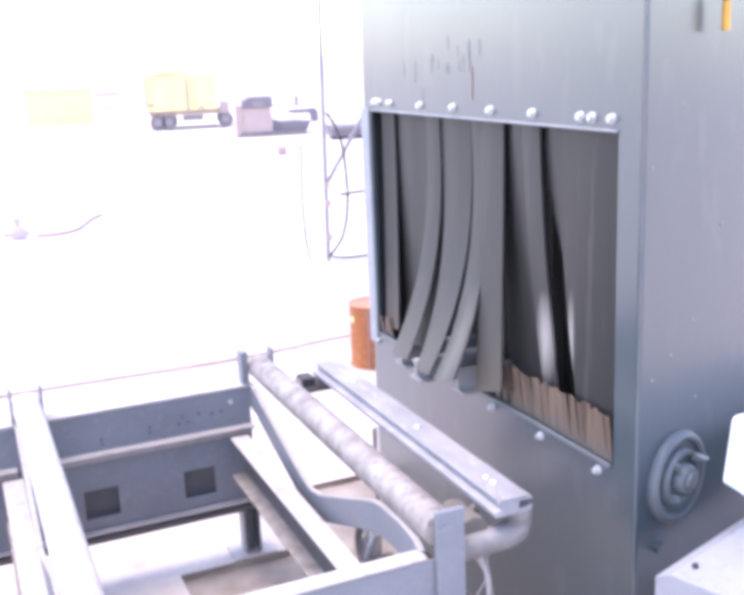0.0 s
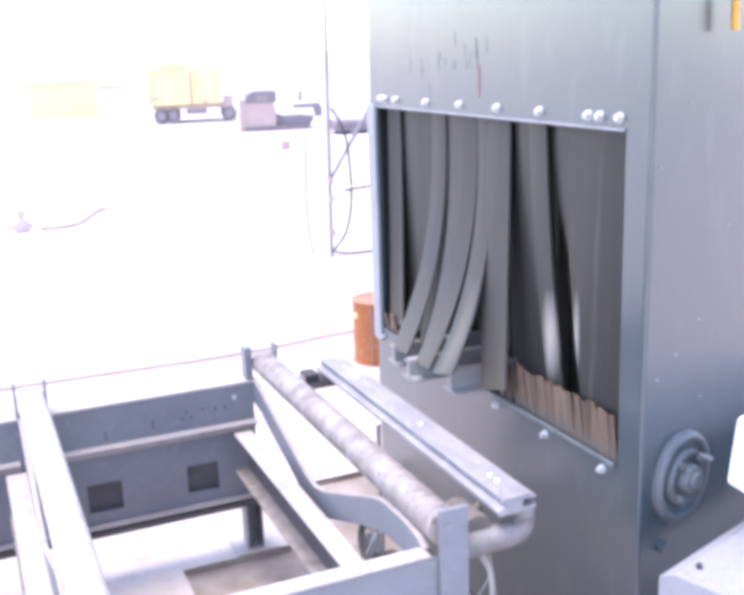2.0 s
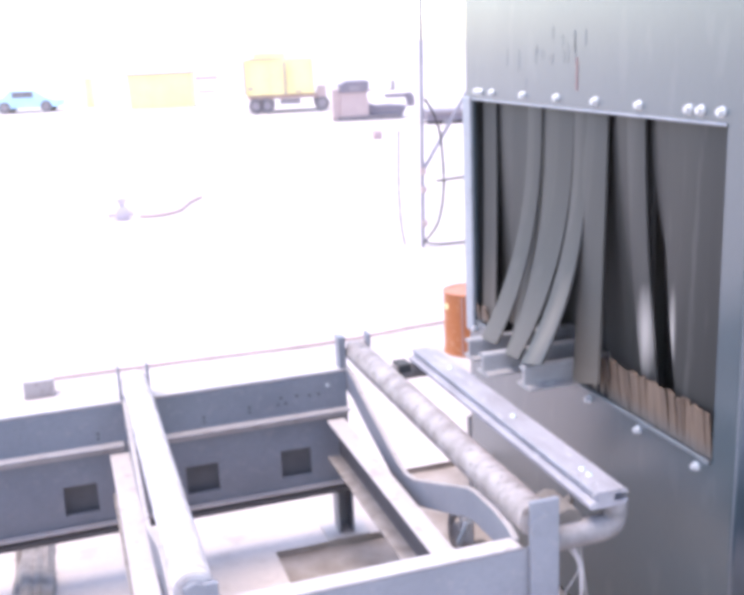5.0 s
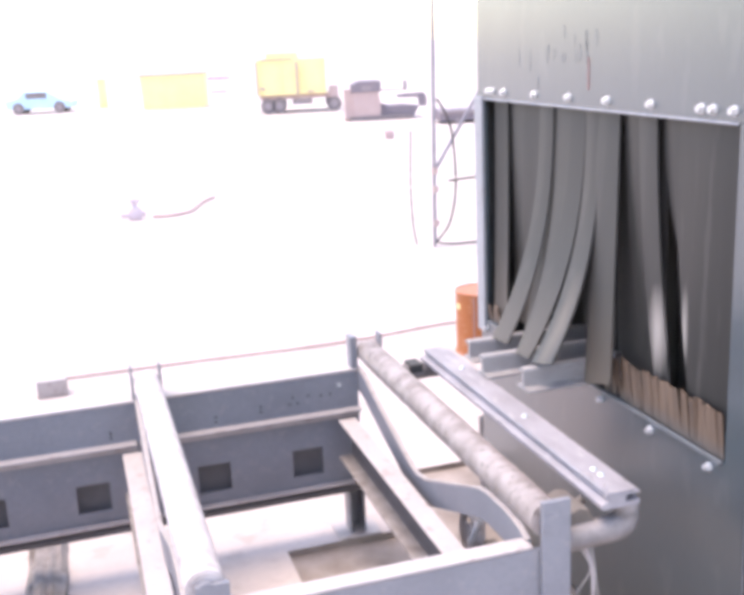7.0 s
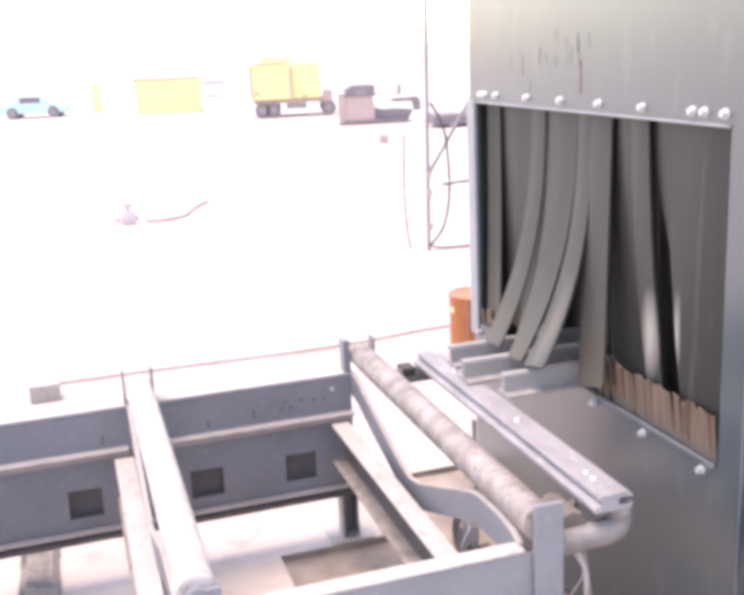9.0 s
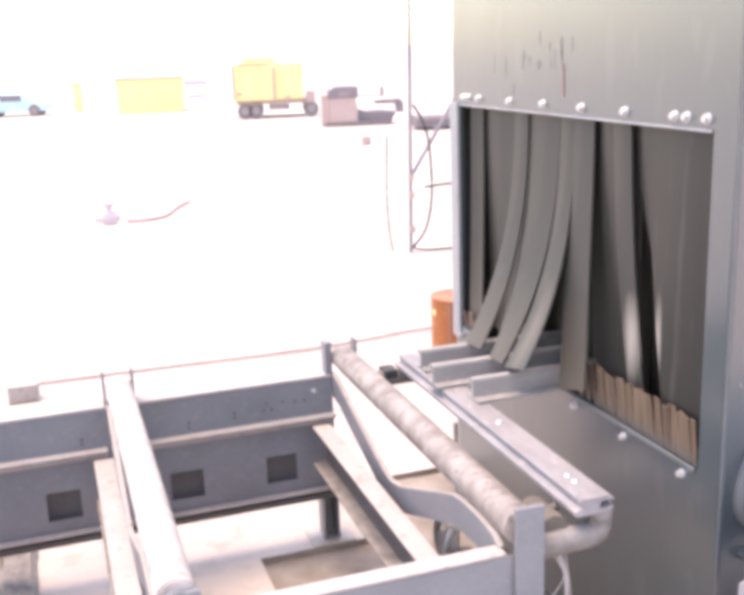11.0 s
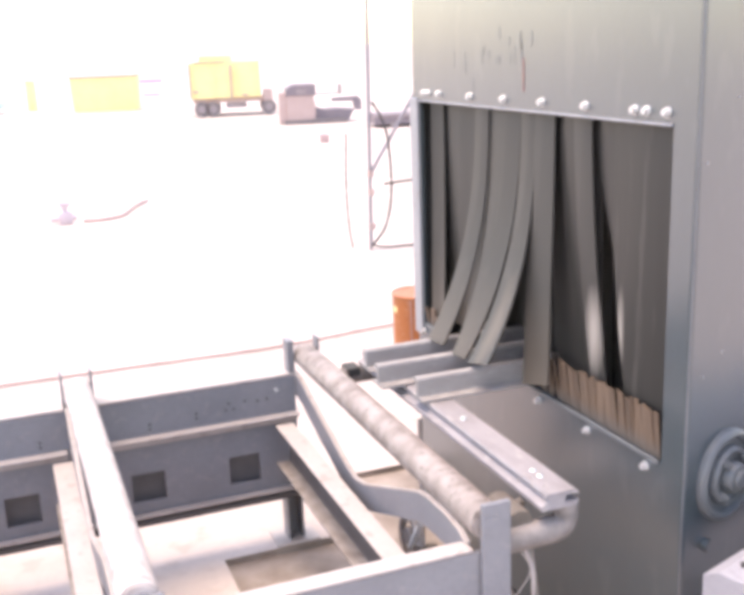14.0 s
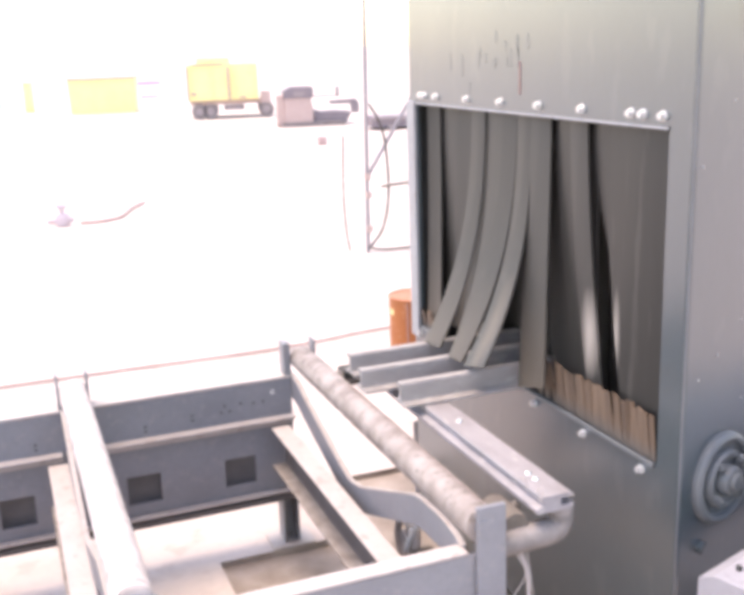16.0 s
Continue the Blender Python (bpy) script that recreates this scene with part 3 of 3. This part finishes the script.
        prism(bm, outline, (0.7835 + dx, 0, 0), (0.7965 + dx, 0, 0), (0, 1, 0), (0, 0, 1))
        part("worn_edge", bm, DUSTY, guard, "pale upper edge with painted top light")
    # legs with feet
    for x in (0.760, -0.55, -1.9):
        for y in (BY1 + 0.03, BY0 + 0.03):
            bm = B()
            prism(bm, [(-0.026, 0.03), (0.026, 0.03), (0.026, -0.03), (0.020, -0.03), (0.020, 0.023), (-0.020, 0.023), (-0.020, -0.03), (-0.026, -0.03)],
                  (x, y, 0.0 if not (x > 0.5 and y < 2.7) else -0.015), (x, y, BZ0 - 0.021), (1, 0, 0), (0, 1, 0))
            leg = part("leg", bm, FRAME_PAINT, ob)
            bm = B()
            zf = 0.0 if not (x > 0.5 and y < 2.7) else -0.022
            box(bm, x - 0.07, x + 0.07, y - 0.055, y + 0.055, zf, zf + 0.01, 0.002)
            part("foot_plate", bm, DUSTY, leg)
    # support rail before the opening
    prof = [(-0.031, -0.003), (-0.028, 0), (0.036, 0), (0.044, -0.006), (0.044, -0.012), (0.036, -0.010), (0.014, -0.010), (0.012, -0.026), (0.036, -0.026), (0.044, -0.024), (0.044, -0.033),
            (0.036, -0.036), (-0.040, -0.036), (-0.044, -0.033), (-0.044, -0.025), (-0.033, -0.022), (-0.026, -0.019), (-0.026, -0.012), (-0.031, -0.009)]
    bm = B()
    prism(bm, prof, (0.983, 1.578, 0.655), (0.983, 2.64, 0.655), (1, 0, 0), (0, 0, 1))
    rail = part("support_rail", bm, RAIL, ob, "pale grooved steel support rail")
    bm = B()
    tube(bm, curve_points([(0.84, 1.600, 0.560), (0.93, 1.600, 0.562), (0.980, 1.600, 0.564), (1.000, 1.602, 0.570), (1.010, 1.604, 0.586), (1.010, 1.605, 0.6185)], 6), 0.0275, seg=14)
    part("bent_pipe", bm, PIPE, ob, "dusty bent pipe carrying the rail", smooth=True)
    bm = B()
    tube(bm, [(0.84, 2.625, 0.593), (0.92, 2.625, 0.593), (1.0, 2.625, 0.593)], 0.0245, seg=14)
    part("pipe_stub", bm, PIPE, ob, smooth=True)
    # dark block added in place of the dark hole beside the pipe
    bm = B()
    box(bm, 0.893, 0.934, 2.600, 2.66, 0.595, 0.622, 0.004)
    part("pipe_clamp", bm, DARK, ob, "dark block standing in for a hole by the pipe")
    bm = B()
    prism(bm, [(-0.030, 0.0), (0.030, 0.0), (0.030, 0.018), (0.018, 0.040), (-0.004, 0.046), (-0.024, 0.038), (-0.030, 0.020)], (0.905, 1.60, 0.575), (0.905, 1.70, 0.575), (1, 0, 0), (0, 0, 1))
    rod(bm, (0.925, 1.66, 0.60), (0.940, 1.655, 0.612), 0.010, seg=10)
    part("bearing_block", bm, RUST, ob, "dirty brown bearing block", smooth=True)
    for y in (2.42, 2.02, 1.66, 1.69):
        bm = B()
        rod(bm, (0.985, y, 0.653), (0.985, y, 0.662), 0.009, 0.006, seg=8)
        part("rail_bolt", bm, BOLT, rail)
    bm = B()
    rod(bm, (0.944, 2.195, -0.022), (0.944, 2.195, 0.600), 0.006, seg=10)
    part("rail_stay", bm, DUSTY, ob, smooth=True)
    # drive fitting below the guard
    bm = B()
    ring = [(0.058 * math.cos(k * math.tau / 28), 0.058 * math.sin(k * math.tau / 28)) for k in range(29)]
    tube(bm, [(0.835, 2.012 + a_, 0.368 + b_) for a_, b_ in ring], 0.010, seg=8)
    rod(bm, (0.825, 2.012, 0.368), (0.85, 2.012, 0.368), 0.034, seg=20)
    pulley = part("pulley", bm, DUSTY, ob, "pale dusty drive pulley", smooth=True)
    bm = B()
    rod(bm, (0.80, 1.935, 0.395), (0.812, 1.905, 0.465), 0.009, seg=10)
    part("shaft_end", bm, BOLT, pulley, "shiny bolt", smooth=True)
    bm = B()
    box(bm, 0.84, 0.90, 1.62, 2.02, 0.29, 0.345, 0.004)
    part("drive_bracket", bm, RUST, ob)
    # frayed strings hanging from the pipe
    rnd = random.Random(2)
    for k in range(4):
        x = 0.895 + 0.011 * k + rnd.uniform(-0.006, 0.006)
        bm = B()
        tube(bm, curve_points([(x, 1.595, 0.536), (x + rnd.uniform(-0.01, 0.02), 1.585, 0.49), (x + rnd.uniform(-0.02, 0.03), 1.58, 0.45 - rnd.uniform(0, 0.08))], 5), 0.0012 + 0.0028 * (k == 1), seg=5)
        part("frayed_string", bm, DUSTY, ob)
    for x, y, dx in ((0.955, 1.60, -0.006), (0.93, 1.66, 0.012)):
        bm = B()
        tube(bm, curve_points([(x, y, 0.652), (x + dx * 0.4, y - 0.01, 0.672), (x + dx, y - 0.03, 0.676), (x + dx * 2, y - 0.02, 0.640)], 5), 0.0011, seg=5)
        part("loose_wire", bm, DUSTY, ob)
    return ob


# ---- bars on their way out ----
BAR_LENGTH = 1.1
BARS = ((0, 2.475, 1.155), (1, 2.335, 1.135), (2, 2.19, 1.187))


def bars():
    out = []
    for k, y, x_tip in BARS:
        bm = B()
        prof = [(-0.036, 0), (0.036, 0), (0.036, 0.006), (0.006, 0.009), (0.006, 0.046), (0.024, 0.047), (0.024, 0.054), (0.016, 0.057), (-0.004, 0.056), (-0.006, 0.050), (-0.006, 0.009), (-0.036, 0.006)]
        prism(bm, prof, (0, 0, 0), (BAR_LENGTH, 0, 0), (0, 1, 0), (0, 0, 1))
        me = bpy.data.meshes.new("steel_bar")
        bm.to_mesh(me)
        bm.free()
        me.materials.append(BAR)
        ob = new("steel_bar", me)
        ob.location = (x_tip, y, 0.657)
        tagged(ob, "freshly blasted grey steel rail section leaving the curtain", "steel bar", "bars leaving the machine")
        out.append((ob, x_tip, y))
    return out


# ---- things round the machine ----
def side_things():
    ob = thing("control_box", on_side(0.35, 0.0, 0.28), "pale lilac-grey steel box beside the machine", "box")
    bm = B()
    p = on_side(-0.155, 0, 0.15)
    prism(bm, [(0, 0.36), (0, 0.555), (0.03, 0.57), (0.27, 0.57), (0.30, 0.555), (0.30, 0.36)], p, p + SIDE * 1.3, SIDE_N, (0, 0, 1))
    body = part("body", bm, BOX_PAINT, ob)
    for along in (0.04, 1.22):
        for out in (0.02, 0.24):
            q = p + SIDE * along
            bm = B()
            prism(bm, [(out, 0.0), (out + 0.04, 0.0), (out + 0.04, 0.3595), (out, 0.3595)], q, q + SIDE * 0.04, SIDE_N, (0, 0, 1))
            part("leg", bm, BOX_PAINT, ob)
    bm = B()
    q = on_side(-0.10, 0.571, 0.20)
    rod(bm, q, q + Vector((0, 0, 0.008)), 0.006, seg=8)
    part("screw", bm, DARK, body)
    # white board on a short post
    bm = B()
    prism(bm, [(1.394, 0.812), (1.386, 0.809), (1.382, 0.801), (1.367, 0.680), (1.368, 0.674), (1.373, 0.670), (1.46, 0.606), (1.62, 0.606), (1.62, 0.812)],
          (0, 1.396, 0), (0, 1.404, 0), (1, 0, 0), (0, 0, 1))
    box(bm, 1.49, 1.515, 1.4042, 1.416, 0.571, 0.72)
    single("white_sign", bm, WHITE, (1.50, 1.41, 0.571), "small blank white board on the grey box", "sign")
    # yellow pull handle hanging on the machine's side
    ob = thing("pull_handle", on_side(0.23, 1.5, 0.03), "yellow grip hanging on a short cord at the machine side", "handle")
    bm = B()
    rod(bm, on_side(0.232, 1.555, 0.03), on_side(0.230, 1.612, 0.03), 0.0085, seg=14)
    part("grip", bm, ORANGE_YELLOW, ob, smooth=True)
    bm = B()
    rod(bm, on_side(0.230, 1.612, 0.03), on_side(0.230, 1.70, 0.03), 0.004, seg=8)
    rod(bm, on_side(0.230, 1.70, 0.03), on_side(0.230, 1.70, 0.0), 0.006, seg=8)
    part("cord", bm, CABLE, ob)


ORANGE_YELLOW = material("amber_grip", (0.75, 0.38, 0.06), 0.4, scale=20, bump=0.02)


def yard_things():
    # orange drum
    dx, dy, dh, dr = 1.905, 4.42, 0.322, 0.124
    ob = thing("drum", (dx, dy, 0), "orange painted steel drum standing behind the machine", "drum")
    bm = B()
    rod(bm, (dx, dy, 0.0), (dx, dy, dh - 0.004), dr, seg=48)
    part("shell", bm, ORANGE, ob, smooth=True)
    for z in (0.005, dh - 0.005):
        bm = B()
        tube(bm, [(dx + dr * math.cos(k * math.tau / 48), dy + dr * math.sin(k * math.tau / 48), z) for k in range(49)], 0.005, seg=8)
        part("rim", bm, ORANGE, ob, smooth=True)
    bm = B()
    seam = radians(232)
    rod(bm, (dx + dr * math.cos(seam), dy + dr * math.sin(seam), 0.01), (dx + dr * math.cos(seam), dy + dr * math.sin(seam), dh - 0.012), 0.004, seg=8)
    part("seam", bm, HOSE, ob, "dull red upright strip")
    for z0, z1, a0 in ((0.235, 0.265, 180),):
        bm = B()
        ring = [(math.cos(radians(a_)), math.sin(radians(a_))) for a_ in range(a0, a0 + 13, 4)]
        prism(bm, [(x * (dr + 0.0015), y * (dr + 0.0015)) for x, y in ring] + [(x * (dr - 0.001), y * (dr - 0.001)) for x, y in ring[::-1]], (dx, dy, z0), (dx, dy, z1), (1, 0, 0), (0, 1, 0))
        part("label_patch", bm, YELLOW, ob, "small yellow label")
    # hose on the floor
    bm = B()
    tube(bm, curve_points([(-0.20, 4.86, 0.010), (0.5, 4.85, 0.010), (1.3, 4.835, 0.010), (2.0, 4.93, 0.010), (3.2, 4.95, 0.010)], 8), 0.0055, seg=8)
    single("floor_hose", bm, HOSE, (0.5, 4.85, 0), "thin red hose laid along the floor", "hose", smooth=True)
    bm = B()
    box(bm, -0.27, -0.13, 4.62, 4.70, 0.0, 0.085, 0.008)
    single("hose_box", bm, DUSTY, (-0.2, 4.66, 0), "small dusty box at the hose end", "box")
    # pole with brace and cables
    px, py = 2.625, 6.95
    ob = thing("pole", (px, py, 0), "thin grey steel pole with a brace and hanging cable", "pole")
    bm = B()
    prism(bm, [(-0.011, -0.012), (0.011, -0.012), (0.011, -0.007), (-0.006, -0.007), (-0.006, 0.012), (-0.011, 0.012)], (px, py, 0.0), (px + 0.07, py, 3.6), (1, 0, 0), (0, 1, 0))
    part("post", bm, GALV, ob)
    bm = B()
    rod(bm, (px + 0.02, py, 0.59), (px + 0.40, py, 1.17), 0.015, seg=8)
    part("brace", bm, GALV, ob)
    for z in (0.56, 0.16, 0.42):
        bm = B()
        box(bm, px - 0.005, px + 0.035, py - 0.022, py + 0.022, z, z + 0.05)
        part("clamp", bm, BROWN, ob)
    for pts, r in (([(2.67, 6.94, 1.12), (2.74, 6.94, 1.0), (2.79, 6.94, 0.82), (2.805, 6.94, 0.45), (2.75, 6.94, 0.18), (2.63, 6.94, 0.03)], 0.009),
                   ([(2.455, 6.94, 0.90), (2.44, 6.94, 0.5), (2.45, 6.94, 0.2), (2.475, 6.94, 0.03)], 0.006),
                   ([(2.64, 6.94, 0.04), (2.70, 6.94, 0.02), (2.80, 6.94, 0.008), (2.97, 6.93, 0.008)], 0.008)):
        bm = B()
        tube(bm, curve_points(pts, 8), r, seg=6)
        part("cable", bm, CABLE, ob, smooth=True)
    bm = B()
    tube(bm, [(2.75, 6.95, 0.50), (2.85, 6.95, 0.505), (3.2, 6.95, 0.52)], 0.011, seg=6)
    part("crossbar", bm, RUST, ob)
    bm = B()
    rod(bm, (3.19, 6.95, 0.0), (3.19, 6.95, 1.4), 0.015, seg=8)
    part("second_post", bm, GALV, ob)
    # dusty cloth heap under the conveyor
    bm = B()
    rings = []
    for i in range(15):
        t = i / 14
        y = 3.12 - 0.75 * t
        row = []
        for k in range(13):
            w = math.pi * k / 12
            n_ = 0.75 + 0.5 * noise.noise(Vector((k * 0.7, t * 7.0, 3.0)))
            fold = 1.0 + 0.22 * math.sin(k * 2.6 + t * 3)
            row.append(bm.verts.new((-0.215 + 0.055 * math.cos(w) * (0.8 + 0.4 * n_), y, max(0.0, 0.062 * math.sin(w) * n_ * fold))))
        rings.append(row)
    for a_, b_ in zip(rings, rings[1:]):
        for k in range(12):
            bm.faces.new((a_[k], a_[k + 1], b_[k + 1], b_[k]))
    bm.faces.new(rings[0])
    bm.faces.new(rings[-1][::-1])
    bmesh.ops.recalc_face_normals(bm, faces=bm.faces)
    single("dust_cloth", bm, SACK, (-0.215, 2.75, 0), "dusty grey-brown crumpled cloth lying under the conveyor", "cloth", smooth=True)
    bm = B()
    box(bm, 9.46, 9.72, 29.0, 29.2, -1.4, -1.14, 0.02)
    single("marker_block", bm, PINK, (9.59, 29.1, -1.4), "small pale pink marker block in the yard", "block")
    # tap and hose in the yard
    ob = thing("hydrant", (0.56, 9.57, 0), "pale grey yard hydrant", "hydrant")
    bm = B()
    rod(bm, (0.56, 9.57, 0.0), (0.56, 9.57, 0.10), 0.035, seg=12)
    rod(bm, (0.56, 9.57, 0.10), (0.56, 9.57, 0.17), 0.022, seg=12)
    box(bm, 0.515, 0.605, 9.53, 9.61, 0.165, 0.215, 0.012)
    rod(bm, (0.42, 9.57, 0.06), (0.66, 9.57, 0.06), 0.030, seg=12)
    box(bm, 0.50, 0.62, 9.52, 9.62, 0.0, 0.12, 0.015)
    part("valve", bm, VALVE, ob, smooth=True)
    bm = B()
    tube(bm, curve_points([(0.72, 9.57, 0.018), (0.9, 9.55, 0.018), (1.1, 9.7, 0.018), (1.28, 10.2, 0.018), (1.45, 10.5, 0.018)], 8), 0.016, seg=8)
    single("yard_hose", bm, PINK, (1.0, 9.6, 0), "pale red hose lying on the yard", "hose", smooth=True)


def wheel(parent, x, y, z, r, w, axis):
    bm = B()
    d = Vector(axis) * w / 2
    c = Vector((x, y, z))
    rod(bm, c - d, c + d, r, seg=24)
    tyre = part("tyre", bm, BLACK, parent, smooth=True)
    bm = B()
    rod(bm, c - d * 1.05, c + d * 1.05, r * 0.5, seg=16)
    part("rim", bm, GREYM, tyre, smooth=True)


# all in paled colours that hold the glare of the yard
def vehicles():
    g = -1.4
    # tipper truck, broadside; u along, v across (away)
    o = Vector((10.4, 44.6, g))
    u = Vector((0.975, -0.222, 0)).normalized() * 0.9
    v = Vector((0.222, 0.975, 0)).normalized()

    def slab(name, parent, mat, u0, u1, v0, v1, z0, z1, label=""):
        bm = B()
        prism(bm, [(u0, z0), (u1, z0), (u1, z1), (u0, z1)], o + v * v0, o + v * v1, u, (0, 0, 1))
        return part(name, bm, mat, parent, label)

    truck = thing("tipper_truck", o, "yellow tipper truck with a boxy skip body", "truck")
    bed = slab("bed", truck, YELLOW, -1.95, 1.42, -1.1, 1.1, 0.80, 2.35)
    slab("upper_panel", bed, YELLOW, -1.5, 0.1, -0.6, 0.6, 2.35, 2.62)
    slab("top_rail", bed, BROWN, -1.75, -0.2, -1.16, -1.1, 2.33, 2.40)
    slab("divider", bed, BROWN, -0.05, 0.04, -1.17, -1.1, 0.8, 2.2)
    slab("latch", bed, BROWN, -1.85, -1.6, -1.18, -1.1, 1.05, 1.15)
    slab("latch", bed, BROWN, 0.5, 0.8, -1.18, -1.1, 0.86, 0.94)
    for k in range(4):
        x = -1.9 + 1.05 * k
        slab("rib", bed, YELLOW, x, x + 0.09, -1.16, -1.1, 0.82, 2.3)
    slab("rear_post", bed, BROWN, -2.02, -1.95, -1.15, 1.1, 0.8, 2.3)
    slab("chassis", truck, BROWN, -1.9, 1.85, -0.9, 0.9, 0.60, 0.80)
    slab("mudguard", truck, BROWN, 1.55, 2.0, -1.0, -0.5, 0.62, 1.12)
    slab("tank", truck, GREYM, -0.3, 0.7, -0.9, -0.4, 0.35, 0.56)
    for k in (-1.5, -0.95, 1.78):
        for s in (-0.85, 0.85):
            w = o + u * k + v * s
            wheel(truck, w.x, w.y, g + 0.33, 0.33, 0.26, v)
    # yellow skip
    o = Vector((5.9, 53.7, g))
    skip = thing("skip", o, "bright yellow rectangular waste skip", "skip")
    bm = B()
    prism(bm, [(-1.78, 0.0), (1.78, 0.0), (1.86, 1.72), (-1.86, 1.72)], o - v * 0.9, o + v * 0.9, u, (0, 0, 1))
    body = part("body", bm, YELLOW, skip)
    slab("rim", body, BROWN, -1.9, 1.9, -0.95, 0.95, 1.72, 1.80)
    o = Vector((2.35, 57.8, g))
    bin_ = thing("bin", o, "narrow upright yellow waste bin", "bin")
    slab("body", bin_, YELLOW, -0.22, 0.22, -0.3, 0.3, 0.0, 1.5)
    slab("lid", bin_, YELLOW, -0.25, 0.25, -0.33, 0.33, 1.5, 1.6)
    # sign arm behind the skip
    o = Vector((8.0, 58.0, g))
    barrier = thing("barrier", o, "pale post with two glare-paled violet arms behind the skip", "barrier")
    slab("post", barrier, WHITE, -0.1, 0.1, -0.1, 0.1, 0.0, 1.6)
    slab("arm", barrier, VIOLET, 0.1, 1.7, -0.05, 0.05, 1.18, 1.36)
    slab("bracket", barrier, BROWN, -0.12, 0.25, -0.08, 0.08, 1.34, 1.55)
    slab("lower_arm", barrier, VIOLET, 0.45, 1.5, -0.05, 0.05, 0.45, 0.58)
    # brown loader with an upright exhaust
    o = Vector((12.15, 37.1, g))
    u = u * 1.1
    tr = thing("loader", o, "dull brown tracked loader with a boxy cab and upright exhaust", "loader")
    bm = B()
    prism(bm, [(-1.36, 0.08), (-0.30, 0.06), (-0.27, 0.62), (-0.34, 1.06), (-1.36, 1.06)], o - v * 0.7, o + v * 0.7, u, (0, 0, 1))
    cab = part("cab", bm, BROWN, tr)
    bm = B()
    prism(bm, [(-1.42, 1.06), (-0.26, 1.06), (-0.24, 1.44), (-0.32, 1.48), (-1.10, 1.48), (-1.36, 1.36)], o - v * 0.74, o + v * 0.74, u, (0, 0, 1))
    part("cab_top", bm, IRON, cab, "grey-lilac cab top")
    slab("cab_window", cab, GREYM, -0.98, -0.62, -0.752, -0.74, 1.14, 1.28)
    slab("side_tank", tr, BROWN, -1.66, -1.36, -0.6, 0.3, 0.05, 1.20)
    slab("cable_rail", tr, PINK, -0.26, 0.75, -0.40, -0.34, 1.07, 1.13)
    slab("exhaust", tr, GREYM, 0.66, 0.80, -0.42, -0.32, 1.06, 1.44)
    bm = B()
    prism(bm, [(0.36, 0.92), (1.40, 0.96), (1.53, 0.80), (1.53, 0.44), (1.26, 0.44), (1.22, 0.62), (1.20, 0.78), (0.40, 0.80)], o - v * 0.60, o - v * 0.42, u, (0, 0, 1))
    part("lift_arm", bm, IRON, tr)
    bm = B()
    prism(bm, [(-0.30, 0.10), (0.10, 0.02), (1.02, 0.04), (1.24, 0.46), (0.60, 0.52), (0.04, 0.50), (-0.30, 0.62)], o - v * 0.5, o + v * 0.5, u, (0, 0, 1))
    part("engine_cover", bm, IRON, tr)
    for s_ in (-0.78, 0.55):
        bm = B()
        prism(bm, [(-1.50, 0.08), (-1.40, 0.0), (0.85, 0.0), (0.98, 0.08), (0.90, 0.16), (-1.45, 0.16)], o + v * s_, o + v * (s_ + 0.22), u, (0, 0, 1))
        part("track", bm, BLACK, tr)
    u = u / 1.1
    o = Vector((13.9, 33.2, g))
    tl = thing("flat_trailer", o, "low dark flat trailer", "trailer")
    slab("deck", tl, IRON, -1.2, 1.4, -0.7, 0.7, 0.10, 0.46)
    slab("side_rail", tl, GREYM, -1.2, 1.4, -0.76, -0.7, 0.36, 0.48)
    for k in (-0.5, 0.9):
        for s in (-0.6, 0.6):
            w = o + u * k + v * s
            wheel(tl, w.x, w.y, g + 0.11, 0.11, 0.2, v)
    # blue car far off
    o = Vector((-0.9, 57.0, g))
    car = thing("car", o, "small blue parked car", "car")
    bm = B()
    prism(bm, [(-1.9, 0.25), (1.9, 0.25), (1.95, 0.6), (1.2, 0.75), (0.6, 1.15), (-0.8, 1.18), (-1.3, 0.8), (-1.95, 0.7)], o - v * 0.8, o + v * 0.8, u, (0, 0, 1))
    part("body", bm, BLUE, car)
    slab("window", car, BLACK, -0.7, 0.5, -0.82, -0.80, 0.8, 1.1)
    for k in (-1.2, 1.2):
        for s in (-0.72, 0.72):
            w = o + u * k + v * s
            wheel(car, w.x, w.y, g + 0.3, 0.30, 0.2, v)


ground()
blaster = machine()
loose_strips = curtain(blaster)
fray(blaster)
conveyor()
moving_bars = bars()
side_things()
yard_things()
vehicles()

SPEED = 0.0179


def motions():
    for ob, x, y in moving_bars:
        walk(ob, [(t, pose(x - SPEED * t, y, 0.657)) for t in (0.0, 4.0, 8.0, 12.0, 16.0)])
    # lean and drop at the start and the end of the swing of each strip
    for ob, lean, drop in zip(loose_strips, (-1.5, -1.5, -2.0), (0.018, 0.020, 0.022)):
        p = ob.location.copy()
        walk(ob, [(t, pose(p.x, p.y, p.z - drop * k, 0, lean * k + (1 - k) * 0.9, 0)) for t, k in ((0.0, 1.0), (2.0, 0.55), (5.0, 0.25), (9.0, 0.1), (12.5, 0.0), (16.0, 0.0))])


motions()
